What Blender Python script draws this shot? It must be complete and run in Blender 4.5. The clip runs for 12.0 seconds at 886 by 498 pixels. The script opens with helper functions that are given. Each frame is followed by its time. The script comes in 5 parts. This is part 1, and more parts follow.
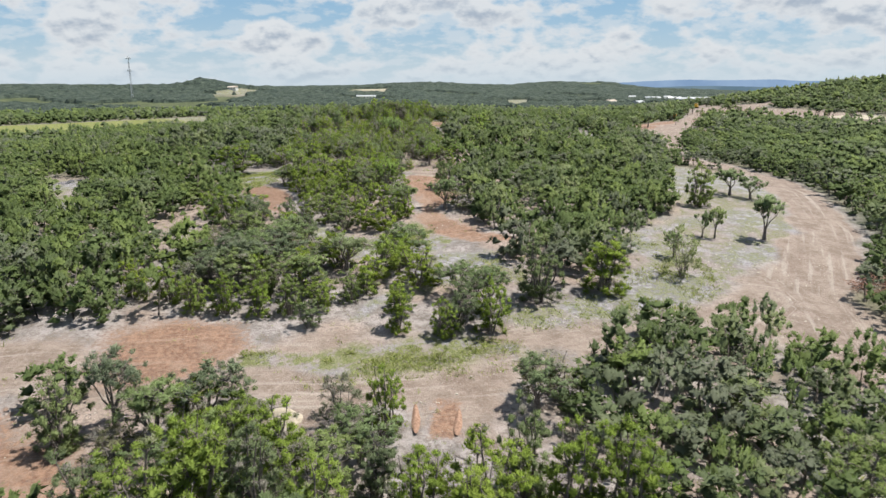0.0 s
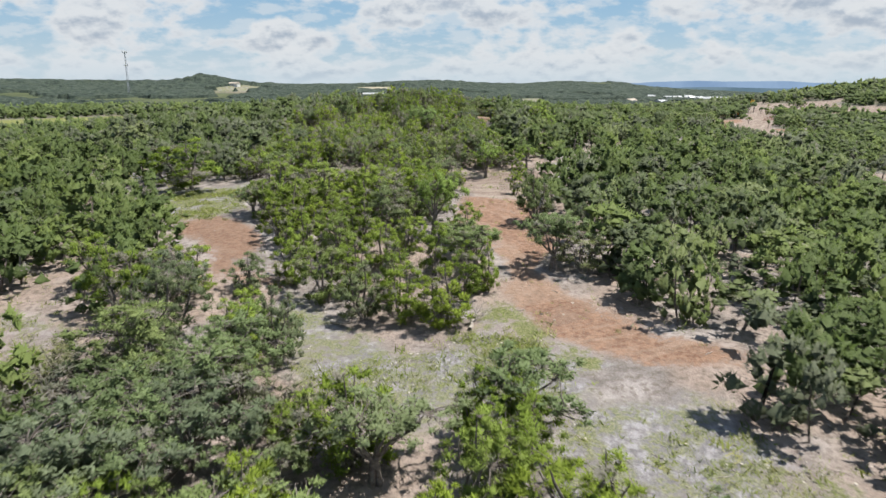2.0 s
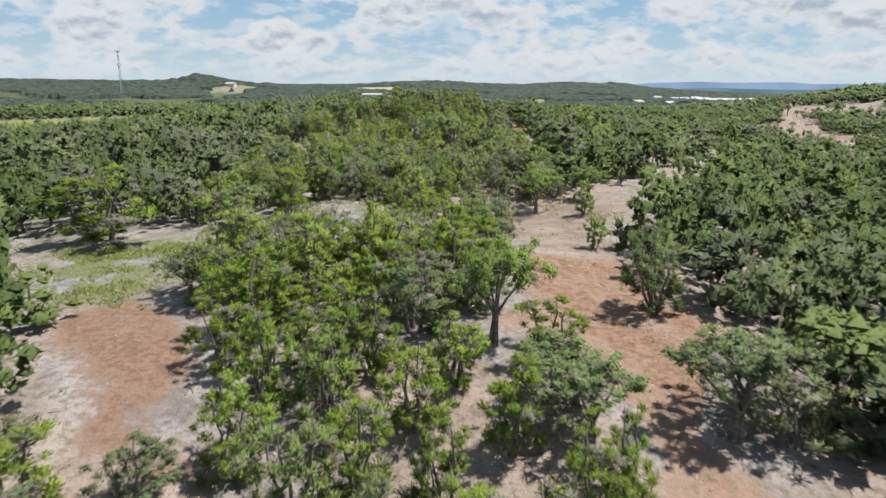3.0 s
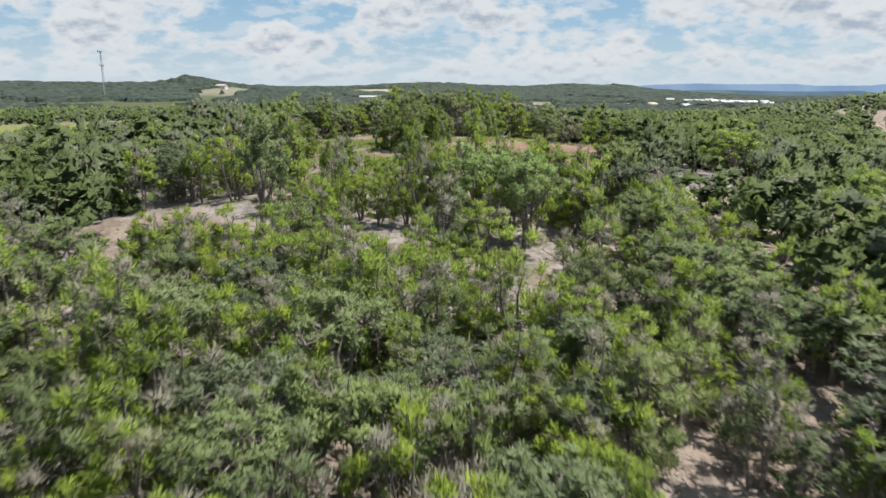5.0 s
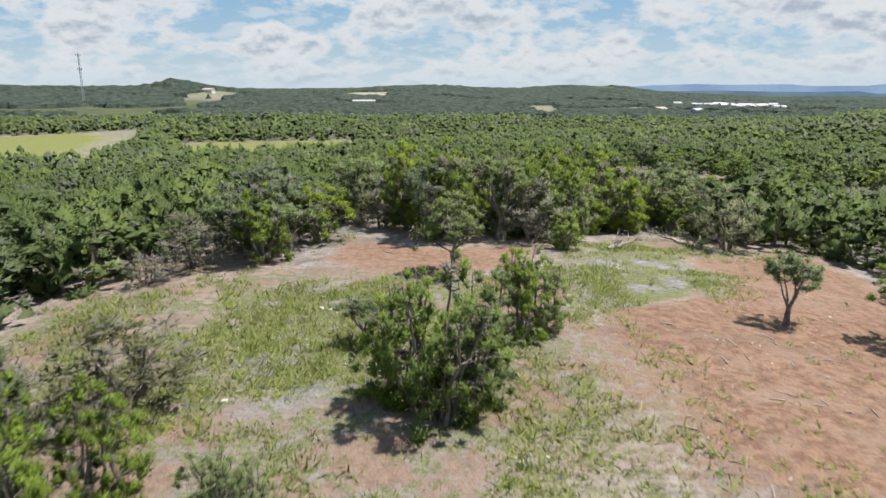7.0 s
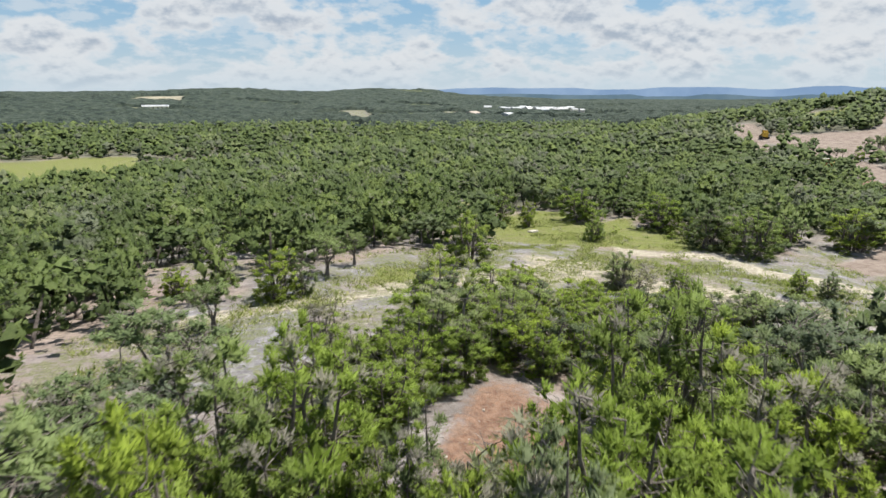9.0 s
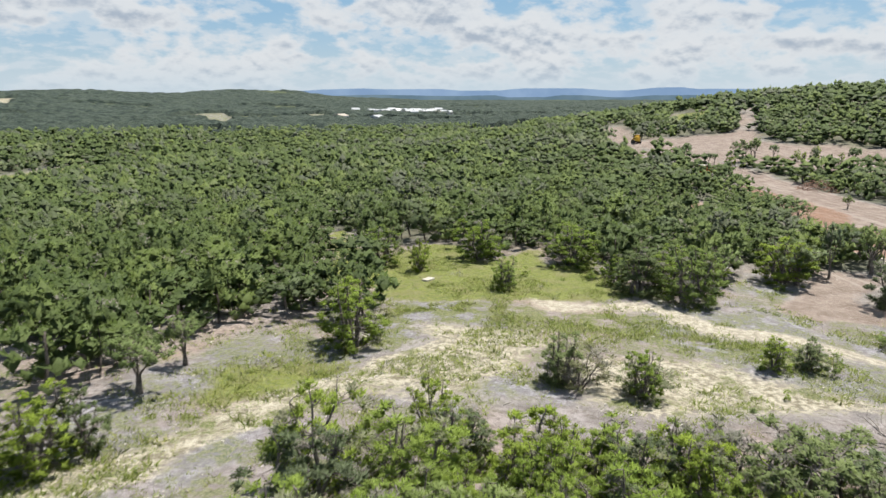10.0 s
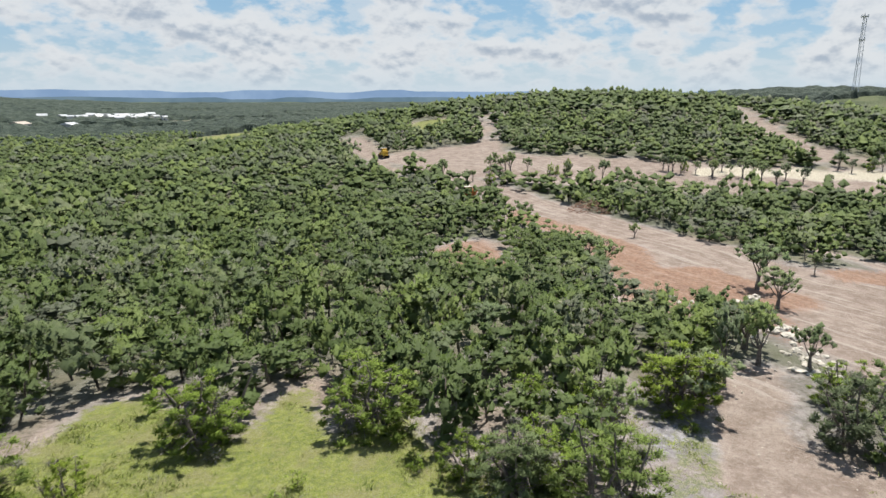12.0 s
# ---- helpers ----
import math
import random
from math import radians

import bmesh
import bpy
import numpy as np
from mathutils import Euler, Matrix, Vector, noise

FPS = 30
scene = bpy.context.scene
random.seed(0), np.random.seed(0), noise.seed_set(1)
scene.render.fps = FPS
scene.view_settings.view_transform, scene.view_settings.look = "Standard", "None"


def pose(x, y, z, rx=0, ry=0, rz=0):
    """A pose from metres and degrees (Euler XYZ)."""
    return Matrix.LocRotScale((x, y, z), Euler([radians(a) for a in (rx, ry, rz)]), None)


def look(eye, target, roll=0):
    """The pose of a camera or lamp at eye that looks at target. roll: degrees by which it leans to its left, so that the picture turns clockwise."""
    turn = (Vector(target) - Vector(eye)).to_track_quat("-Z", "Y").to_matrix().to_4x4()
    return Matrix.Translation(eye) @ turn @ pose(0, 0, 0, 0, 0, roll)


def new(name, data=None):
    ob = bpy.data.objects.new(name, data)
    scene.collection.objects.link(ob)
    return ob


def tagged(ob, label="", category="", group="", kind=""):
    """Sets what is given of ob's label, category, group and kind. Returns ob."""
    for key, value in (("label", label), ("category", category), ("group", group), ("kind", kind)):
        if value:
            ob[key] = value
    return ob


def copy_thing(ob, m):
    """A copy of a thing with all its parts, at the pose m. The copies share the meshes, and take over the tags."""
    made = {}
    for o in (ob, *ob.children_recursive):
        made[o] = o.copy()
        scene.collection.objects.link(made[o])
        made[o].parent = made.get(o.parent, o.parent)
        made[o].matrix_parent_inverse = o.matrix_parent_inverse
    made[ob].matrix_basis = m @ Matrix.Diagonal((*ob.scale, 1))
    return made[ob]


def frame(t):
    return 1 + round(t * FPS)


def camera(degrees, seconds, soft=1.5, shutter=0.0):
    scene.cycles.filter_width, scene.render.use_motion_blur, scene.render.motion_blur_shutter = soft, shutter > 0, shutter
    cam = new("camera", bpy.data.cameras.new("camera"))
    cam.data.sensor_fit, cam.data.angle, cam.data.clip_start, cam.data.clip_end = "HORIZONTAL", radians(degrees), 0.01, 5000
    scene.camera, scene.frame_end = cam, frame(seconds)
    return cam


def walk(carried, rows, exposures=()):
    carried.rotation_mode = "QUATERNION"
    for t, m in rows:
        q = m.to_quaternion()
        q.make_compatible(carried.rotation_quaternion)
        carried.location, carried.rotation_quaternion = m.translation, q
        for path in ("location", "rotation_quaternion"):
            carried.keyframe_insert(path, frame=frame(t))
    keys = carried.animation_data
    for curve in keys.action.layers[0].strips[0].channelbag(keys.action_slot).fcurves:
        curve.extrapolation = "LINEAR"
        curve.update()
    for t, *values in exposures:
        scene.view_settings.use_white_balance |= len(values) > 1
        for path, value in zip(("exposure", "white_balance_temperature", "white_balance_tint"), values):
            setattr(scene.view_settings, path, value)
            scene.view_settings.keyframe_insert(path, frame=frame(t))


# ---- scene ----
cam = camera(68.3, 12.0, soft=1.5, shutter=0.14)
PATH = [
    (0.0, (0.00, 0.00, 16.00), (76.21, 0.28, -0.00)),
    (0.5, (-1.44, 9.10, 14.36), (76.22, 0.22, 0.43)),
    (1.0, (-3.00, 18.20, 13.27), (76.25, 0.21, 0.48)),
    (1.5, (-4.71, 27.75, 13.00), (76.27, 0.07, 0.46)),
    (2.0, (-6.32, 37.28, 13.07), (76.21, -0.09, 0.45)),
    (2.5, (-7.93, 47.10, 13.22), (76.24, -0.21, 0.42)),
    (2.7, (-8.54, 51.02, 13.21), (76.25, -0.20, 0.37)),
    (4.3, (-10.82, 84.41, 12.88), (76.29, -0.17, 0.35)),
    (4.5, (-11.20, 88.32, 12.86), (76.43, -0.11, 0.30)),
    (5.0, (-12.10, 98.31, 13.08), (76.43, -0.13, 0.28)),
    (5.5, (-13.03, 108.17, 13.64), (76.54, 0.12, 0.18)),
    (6.0, (-14.05, 117.75, 14.66), (76.48, 0.06, 0.18)),
    (6.5, (-14.88, 126.46, 15.74), (76.40, -0.05, 0.18)),
    (7.0, (-15.58, 134.49, 16.48), (76.49, 0.02, -0.21)),
    (7.2, (-15.75, 137.76, 16.71), (76.52, 0.00, -0.45)),
    (8.8, (-16.38, 162.32, 17.88), (76.70, -0.08, -14.83)),
    (9.0, (-15.83, 165.02, 18.11), (76.71, 0.03, -16.51)),
    (9.5, (-14.17, 171.49, 18.63), (76.74, 0.07, -21.99)),
    (10.0, (-11.87, 177.67, 19.16), (76.77, 0.10, -27.84)),
    (10.5, (-9.10, 183.55, 19.72), (76.74, 0.03, -33.69)),
    (11.0, (-5.62, 189.23, 20.15), (76.77, -0.02, -39.52)),
    (11.5, (-1.49, 194.51, 20.56), (76.79, -0.14, -45.41)),
    (12.0, (2.43, 199.13, 20.94), (76.89, 0.03, -50.96)),
]
walk(cam, [(t, pose(*place, *turn)) for t, place, turn in PATH])

# ---- world, sun ----
SUN_EL, SUN_AZ = 66.0, 80.0          # degrees; azimuth clockwise from +y
world = bpy.data.worlds.new("summer_sky")
scene.world = world
world.use_nodes = True
wt = world.node_tree
wn, wl = wt.nodes, wt.links


def wmath(op, a, b=None, c=None, clamp=False):
    n = wn.new("ShaderNodeMath")
    n.operation, n.use_clamp = op, clamp
    for i, v in enumerate((a, b, c)):
        if v is None:
            continue
        if isinstance(v, (int, float)):
            n.inputs[i].default_value = v
        else:
            wl.new(v, n.inputs[i])
    return n.outputs[0]


def wramp(value, low, high):
    n = wn.new("ShaderNodeMapRange")
    n.interpolation_type = 'SMOOTHSTEP'
    n.inputs[1].default_value, n.inputs[2].default_value = low, high
    wl.new(value, n.inputs[0])
    return n.outputs[0]


def wmix(fac, a, b):
    n = wn.new("ShaderNodeMix")
    n.data_type = 'RGBA'
    wl.new(fac, n.inputs[0])
    for v, s in ((a, n.inputs[6]), (b, n.inputs[7])):
        if isinstance(v, tuple):
            s.default_value = (*v, 1)
        else:
            wl.new(v, s)
    return n.outputs[2]


sky = wn.new("ShaderNodeTexSky")
sky.sky_type, sky.sun_disc = 'NISHITA', False
sky.sun_elevation, sky.sun_rotation = radians(SUN_EL), radians(SUN_AZ)
sky.dust_density, sky.air_density, sky.ozone_density = 0.4, 1.0, 1.6
sky_dim = wn.new("ShaderNodeVectorMath")
sky_dim.operation = 'SCALE'
sky_dim.inputs[3].default_value = 0.115
wl.new(sky.outputs[0], sky_dim.inputs[0])
tc = wn.new("ShaderNodeTexCoord")
sep = wn.new("ShaderNodeSeparateXYZ")
wl.new(tc.outputs["Generated"], sep.inputs[0])
up = wmath('MAXIMUM', sep.outputs[2], 0.0)


def cloud_field(lift, stretch, scale, detail, rough, shift):
    """Cloud density; clouds grow smaller and flatter towards the horizon."""
    deep = wmath('ADD', up, lift)
    comb = wn.new("ShaderNodeCombineXYZ")
    wl.new(wmath('MULTIPLY', wmath('DIVIDE', sep.outputs[0], deep), stretch), comb.inputs[0])
    wl.new(wmath('MULTIPLY', wmath('DIVIDE', sep.outputs[1], deep), stretch), comb.inputs[1])
    comb.inputs[2].default_value = shift
    n = wn.new("ShaderNodeTexNoise")
    n.inputs["Scale"].default_value, n.inputs["Detail"].default_value, n.inputs["Roughness"].default_value = scale, detail, rough
    wl.new(comb.outputs[0], n.inputs["Vector"])
    return n.outputs[0]


here = cloud_field(0.50, 1.0, 6.0, 9.0, 0.54, 7.7)
below = cloud_field(0.50, 1.016, 6.0, 9.0, 0.54, 7.7)
low = cloud_field(0.30, 1.0, 9.0, 7.0, 0.55, 8.1)
cover_of = wramp(here, 0.43, 0.53)
crest = wramp(wmath('SUBTRACT', below, here), -0.10, 0.05)
thick = wramp(here, 0.47, 0.66)
shade_of = wmath('MULTIPLY', wmath('SUBTRACT', 1.0, crest), thick)
body = wmix(shade_of, (0.93, 0.96, 0.99), (0.50, 0.58, 0.69))
clear = wmix(wramp(up, 0.0, 0.15), (0.62, 0.80, 0.96), (0.34, 0.62, 0.90))
clear_mix = wmix(wmath('ADD', 0.0, 0.75), sky_dim.outputs[0], clear)
veil = wmix(wmath('MULTIPLY', wramp(low, 0.44, 0.60), 0.6), clear_mix, (0.84, 0.91, 0.97))
high = wramp(up, 0.16, 0.42)            # overhead the sky is deeper and the clouds thinner
clear_all = wmix(high, veil, (0.25, 0.39, 0.62))
body_all = wmix(high, body, (0.72, 0.75, 0.80))
clouded = wmix(wmath('MULTIPLY', cover_of, wmath('SUBTRACT', 0.92, wmath('MULTIPLY', high, 0.55))), clear_all, body_all)
haze = wmix(wramp(up, -0.015, 0.060), (0.72, 0.85, 0.95), clouded)
back = wn["Background"]
wl.new(haze, back.inputs[0])
back.inputs[1].default_value = 0.53

sun = new("sun", bpy.data.lights.new("sun", "SUN"))
sun.data.energy, sun.data.angle, sun.data.color = 5.0, radians(0.6), (1.0, 0.955, 0.88)
sa, se = radians(SUN_AZ), radians(SUN_EL)
sun.matrix_basis = look((0, 0, 200), (-math.sin(sa) * math.cos(se), -math.cos(sa) * math.cos(se), 200 - math.sin(se)))

scene.view_settings.exposure = 0.6

# ---- materials ----


def material(name, rough=0.9):
    m = bpy.data.materials.new(name)
    m.use_nodes = True
    b = m.node_tree.nodes["Principled BSDF"]
    b.inputs["Roughness"].default_value = rough
    b.inputs["Specular IOR Level"].default_value = 0.2
    return m, m.node_tree, b


def mixer(nt, fac, a, b):
    n = nt.nodes.new("ShaderNodeMix")
    n.data_type = 'RGBA'
    for v, s in ((fac, n.inputs[0]), (a, n.inputs[6]), (b, n.inputs[7])):
        if isinstance(v, tuple):
            s.default_value = (*v, 1)
        elif isinstance(v, (int, float)):
            s.default_value = v
        else:
            nt.links.new(v, s)
    return n.outputs[2]


def noise_of(nt, scale, detail=4.0, rough=0.6, coords=None):
    n = nt.nodes.new("ShaderNodeTexNoise")
    n.inputs["Scale"].default_value, n.inputs["Detail"].default_value, n.inputs["Roughness"].default_value = scale, detail, rough
    if coords is None:
        g = nt.nodes.new("ShaderNodeTexCoord")
        coords = g.outputs["Object"]
    nt.links.new(coords, n.inputs["Vector"])
    return n.outputs[0]


def steps(nt, value, low, high):
    n = nt.nodes.new("ShaderNodeMapRange")
    n.interpolation_type = 'SMOOTHSTEP'
    n.inputs[1].default_value, n.inputs[2].default_value = low, high
    nt.links.new(value, n.inputs[0])
    return n.outputs[0]


def arith(nt, op, a, b, clamp=False):
    n = nt.nodes.new("ShaderNodeMath")
    n.operation, n.use_clamp = op, clamp
    for v, s in zip((a, b), n.inputs):
        if isinstance(v, (int, float)):
            s.default_value = v
        else:
            nt.links.new(v, s)
    return n.outputs[0]


def plain(name, dark, light, scale=3.0, rough=0.85, metal=0.0, bump=0.2):
    """Two tones mixed by noise at two scales, with a fine relief."""
    m, nt, b = material(name, rough)
    f = arith(nt, 'ADD', arith(nt, 'MULTIPLY', noise_of(nt, scale), 0.6), arith(nt, 'MULTIPLY', noise_of(nt, scale * 7), 0.4))
    nt.links.new(mixer(nt, steps(nt, f, 0.35, 0.65), dark, light), b.inputs[0])
    b.inputs["Metallic"].default_value = metal
    if bump:
        bp = nt.nodes.new("ShaderNodeBump")
        bp.inputs["Strength"].default_value = bump
        nt.links.new(noise_of(nt, scale * 10), bp.inputs["Height"])
        nt.links.new(bp.outputs[0], b.inputs["Normal"])
    return m


def leaf_material(name, dark, light, grey, by_tree, fine=16.0, thin=0.44):
    """Foliage: varies from clump to clump and from tree to tree; some light passes through."""
    m, nt, b = material(name, 0.7)

    def att(key):
        n = nt.nodes.new("ShaderNodeAttribute")
        n.attribute_name = key
        return n.outputs["Fac"]

    clump = att("tint")
    tree = nt.nodes.new("ShaderNodeObjectInfo").outputs["Random"] if by_tree == "object" else att("grove")
    grain = noise_of(nt, fine, 3, 0.7)
    f = arith(nt, 'ADD', arith(nt, 'MULTIPLY', clump, 0.95), arith(nt, 'MULTIPLY', arith(nt, 'SUBTRACT', grain, 0.5), 1.0), True)
    col = mixer(nt, f, dark, light)
    lush = mixer(nt, f, dark, tuple(v * k for v, k in zip(light, (1.32, 1.22, 0.95))))
    col = mixer(nt, arith(nt, 'MULTIPLY', steps(nt, tree, 0.35, 0.0), 0.8), col, lush)
    dull = mixer(nt, f, tuple(v * 0.6 for v in grey), tuple(v * 1.5 for v in grey))
    col = mixer(nt, arith(nt, 'MULTIPLY', steps(nt, tree, 0.60, 0.95), 0.85), col, dull)
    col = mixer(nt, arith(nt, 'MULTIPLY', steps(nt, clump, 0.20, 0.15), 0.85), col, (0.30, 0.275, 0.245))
    shade = arith(nt, 'FRACT', arith(nt, 'MULTIPLY', tree, 7.31), 0.0)
    col = mixer(nt, arith(nt, 'MULTIPLY', steps(nt, shade, 0.45, 0.0), 0.18), col, (0.020, 0.034, 0.012))
    col = mixer(nt, arith(nt, 'MULTIPLY', steps(nt, shade, 0.6, 1.0), 0.30), col, (0.34, 0.42, 0.11))
    nt.links.new(col, b.inputs[0])
    tr = nt.nodes.new("ShaderNodeBsdfTranslucent")
    nt.links.new(mixer(nt, 0.25, col, (0.13, 0.21, 0.03)), tr.inputs[0])
    ms = nt.nodes.new("ShaderNodeMixShader")
    ms.inputs[0].default_value = thin
    nt.links.new(b.outputs[0], ms.inputs[1])
    nt.links.new(tr.outputs[0], ms.inputs[2])
    nt.links.new(ms.outputs[0], nt.nodes["Material Output"].inputs[0])
    return m


M_JUNIPER = leaf_material("juniper_leaf", (0.064, 0.092, 0.020), (0.295, 0.405, 0.066), (0.140, 0.166, 0.108), "object")
M_OAK = leaf_material("oak_leaf", (0.076, 0.104, 0.048), (0.275, 0.355, 0.165), (0.154, 0.182, 0.128), "object")
M_PALE = leaf_material("pale_leaf", (0.100, 0.165, 0.035), (0.330, 0.450, 0.120), (0.22, 0.30, 0.12), "object")
M_BARE = leaf_material("grey_leaf", (0.075, 0.085, 0.050), (0.225, 0.235, 0.155), (0.20, 0.20, 0.165), "object")
M_WOODS = leaf_material("woods_leaf", (0.070, 0.095, 0.040), (0.168, 0.230, 0.080), (0.165, 0.180, 0.130), "joined", 9.0, 0.46)
M_BARK = plain("bark", (0.085, 0.070, 0.060), (0.25, 0.22, 0.20), 6.0)
M_DEADWOOD = plain("dead_wood", (0.22, 0.19, 0.17), (0.45, 0.41, 0.37), 6.0)
M_STONE = plain("limestone", (0.36, 0.33, 0.28), (0.56, 0.52, 0.45), 2.0)
M_GALV = plain("galvanised_steel", (0.42, 0.44, 0.46), (0.55, 0.57, 0.60), 4.0, 0.5, 0.6, 0.05)

# ---- the lie of the land ----
# hills: x, y, radius, height over the valley
HILLS_NEAR = [
    (-20, 0, 45, -0.5), (30, 20, 40, -2.1), (-90, 60, 60, 1.4), (-20, 60, 28, 2.2), (20, 75, 28, 2.3), (60, 70, 45, 0.2),
    (-20, 95, 25, 1.3), (10, 105, 25, 0.5), (45, 120, 35, 2.1), (-50, 115, 40, 4.2), (-15, 145, 30, 4.7), (20, 150, 30, 1.3),
    (-15, 175, 30, 4.0), (-4, 107, 6, -1.2), (-12.5, 70.5, 6, -1.2), (15, 195, 28, -0.8), (-20, 215, 32, 3.1), (45, 205, 35, 3.1),
]
HILLS_WIDE = [
    (10, 240, 35, 2.8), (60, 250, 45, 1.3), (90, 200, 45, 1.2), (-80, 200, 60, 3.0), (-60, 300, 60, 2.0), (120, 280, 50, 0.5),
    (170, 330, 60, 4.2), (50, 340, 60, 5.6), (160, 200, 70, 0.3), (140, 90, 70, 6.0), (-160, 260, 80, 1.6), (250, 280, 90, 11.0),
    (290, 380, 90, 13.7), (60, 430, 80, -2.4), (-60, 400, 90, -3.1), (340, 210, 80, 3.0),
]
HILLS_FAR = [
    (-347, 985, 26, 11), (-330, 1010, 110, 9), (-600, 1050, 220, 9), (-900, 800, 260, 12), (-120, 1100, 120, 5),
    (-40, 1350, 110, 14), (330, 2200, 80, 9), (530, 2160, 90, 11), (-500, 1500, 600, 8), (350, 2100, 480, 3), (470, 320, 120, 5), (640, 300, 120, 14), (760, 480, 180, 8),
    (250, 1500, 200, 6), (900, 200, 250, 16),
]


def lattice(ix, iy, seed):
    v = np.sin(ix * 127.1 + iy * 311.7 + seed * 74.7) * 43758.5453
    return v - np.floor(v)


def vnoise(x, y, scale, seed=0):
    """Smooth noise from 0 to 1, bumps about scale metres apart."""
    x, y = np.asarray(x, float) / scale, np.asarray(y, float) / scale
    ix, iy = np.floor(x), np.floor(y)
    fx, fy = x - ix, y - iy
    fx, fy = fx * fx * (3 - 2 * fx), fy * fy * (3 - 2 * fy)
    a, b = lattice(ix, iy, seed), lattice(ix + 1, iy, seed)
    c, d = lattice(ix, iy + 1, seed), lattice(ix + 1, iy + 1, seed)
    return (a * (1 - fx) + b * fx) * (1 - fy) + (c * (1 - fx) + d * fx) * fy


def land(x, y):
    """Height of the ground."""
    x, y = np.asarray(x, float), np.asarray(y, float)
    z = np.full(x.shape, -5.0)
    for hx, hy, hr, hh in HILLS_NEAR + HILLS_WIDE + HILLS_FAR:
        z = z + hh * np.exp(-((x - hx) ** 2 + (y - hy) ** 2) / (2 * hr * hr))
    far = np.hypot(x - 30, y - 170)
    toward = np.degrees(np.arctan2(x - 30, y - 170))
    z = z + np.clip((far - 700) / 1300, 0, 1) * (22 - 24 * np.clip((toward - 14) / 12, 0, 1))
    z = z + np.clip((far - 350) / 500, 0, 1) * 8 * (vnoise(x, y, 210, 5) - 0.5)
    near = np.clip(1 - far / 500, 0, 1)
    return z + near * (0.5 * (vnoise(x, y, 7.0, 1) - 0.5) + 0.16 * (vnoise(x, y, 1.9, 2) - 0.5))


# open ground: kind of surface, edge softness in metres, outline in plan
OPEN = []


def clearing(kind, soft, *outline):
    OPEN.append((kind, soft, np.array(outline, float).reshape(-1, 2)))


clearing('dry', 3, 40, 117, 44, 112, 49, 102, 43, 80, 38, 68, 28, 57, 18, 48, 16, 49, 5, 46, 5, 51, 10, 52, 15, 54, 20, 63, 17, 67, 25, 72, 30, 83)
clearing('dry', 3, -22, 99, -20, 99, -18, 100, -20, 104, -19, 104, -17, 103, -16, 103, -14, 104, -13, 101, -11, 100, -9, 102, -6, 111, -3, 108, -1, 109, 5, 112, 11, 119, 22, 138, 33, 144, 0, 97, -21, 96)
clearing('peach', 3, -23, 147, -22, 149, -23, 154, -25, 163, -20, 166, -21, 172, -19, 173, -18, 166, -11, 165, -5, 174, 0, 174, 0, 171, 8, 173, 3, 162, 3, 157, 6, 156, -4, 141, -7, 139, -8, 138, -23, 138, -23, 140, -24, 143, -23, 145)
clearing('dry', 3, 4, 216, 13, 213, 23, 210, 27, 208, 37, 214, 36, 213, 37, 208, 43, 209, 44, 207, 36, 203, 35, 199, 16, 191, -9, 207, -9, 212, -2, 214, -2, 210, 0, 208)
clearing('dry', 3, -22, 200, -21, 203, -16, 201, -16, 207, -19, 207, -23, 213, -21, 217, -17, 215, -16, 207, -12, 208, -8, 214, -1, 214, -2, 209, 0, 207, 2, 202, 5, 201, -8, 197, -10, 194, -14, 192, -15, 189, -20, 192)
clearing('pink', 2, 49, 138, 53, 113, 54, 101, 52, 87, 49, 76, 42, 64, 35, 54, 33, 45, 29, 39, 27, 41, 25, 44, 23, 48, 19, 47, 22, 51, 28, 56, 34, 63, 39, 70, 43, 80, 49, 100, 48, 116, 44, 126)
clearing('pink', 3, 53, 183, 62, 200, 105, 284, 121, 316, 114, 292, 91, 246, 74, 200, 90, 212, 75, 183, 68, 184, 57, 175, 49, 166)
clearing('pink', 4, -34, 44, -16, 45, -15, 45, -7, 45, 1, 46, 5, 47, 18, 48, 11, 43, 4, 40, 2, 34, -2, 34, -3, 37, -8, 34, -11, 36, -17, 37, -16, 34, -26, 38, -29, 37)
clearing('red', 5, -25, 46, -19, 47, -16, 46, -15, 44, -12, 43, -14, 42, -16, 41, -18, 39, -22, 39)
clearing('red', 4, -28, 36, -23, 33, -20, 32, -18, 28, -23, 27)
clearing('dry', 2, -2, 60, 1, 62, 5, 62, 7, 58, 7, 57, 4, 55, 1, 56, -2, 53, -5, 48, -7, 46, -6, 51, -5, 53)
clearing('red', 2, -6, 85, -5, 88, -1, 90, -1, 86, 2, 85, 0, 81, 0, 78, -1, 74, 1, 72, 2, 70, 3, 68, -2, 67, -2, 72, -3, 74, -2, 77, -2, 80, -3, 82, -7, 84)
clearing('pink', 3, -3, 107, 7, 112, 4, 106, 1, 100, 0, 95, 0, 92, -1, 90, -5, 90, -4, 96, -6, 99, -7, 105, -7, 111, -5, 107)
clearing('red', 2.5, -27, 85, -23, 86, -20, 83, -19, 78, -17, 75, -16, 74, -17, 74, -20, 76, -21, 78, -24, 80)
clearing('scrub', 4, -33, 96, -26, 96, -22, 97, -17, 100, -16, 95, -20, 93, -24, 91, -23, 86, -27, 85)
clearing('dry', 2, -16, 74, -14, 73, -12, 71, -10, 69, -9, 67, -14, 67, -16, 70, -16, 72)
clearing('dry', 2, -3, 73, -2, 71, -2, 69, -2, 67, -5, 67, -5, 68, -4, 70)
clearing('dry', 2, -47, 107, -40, 107, -36, 101, -39, 98, -44, 99)
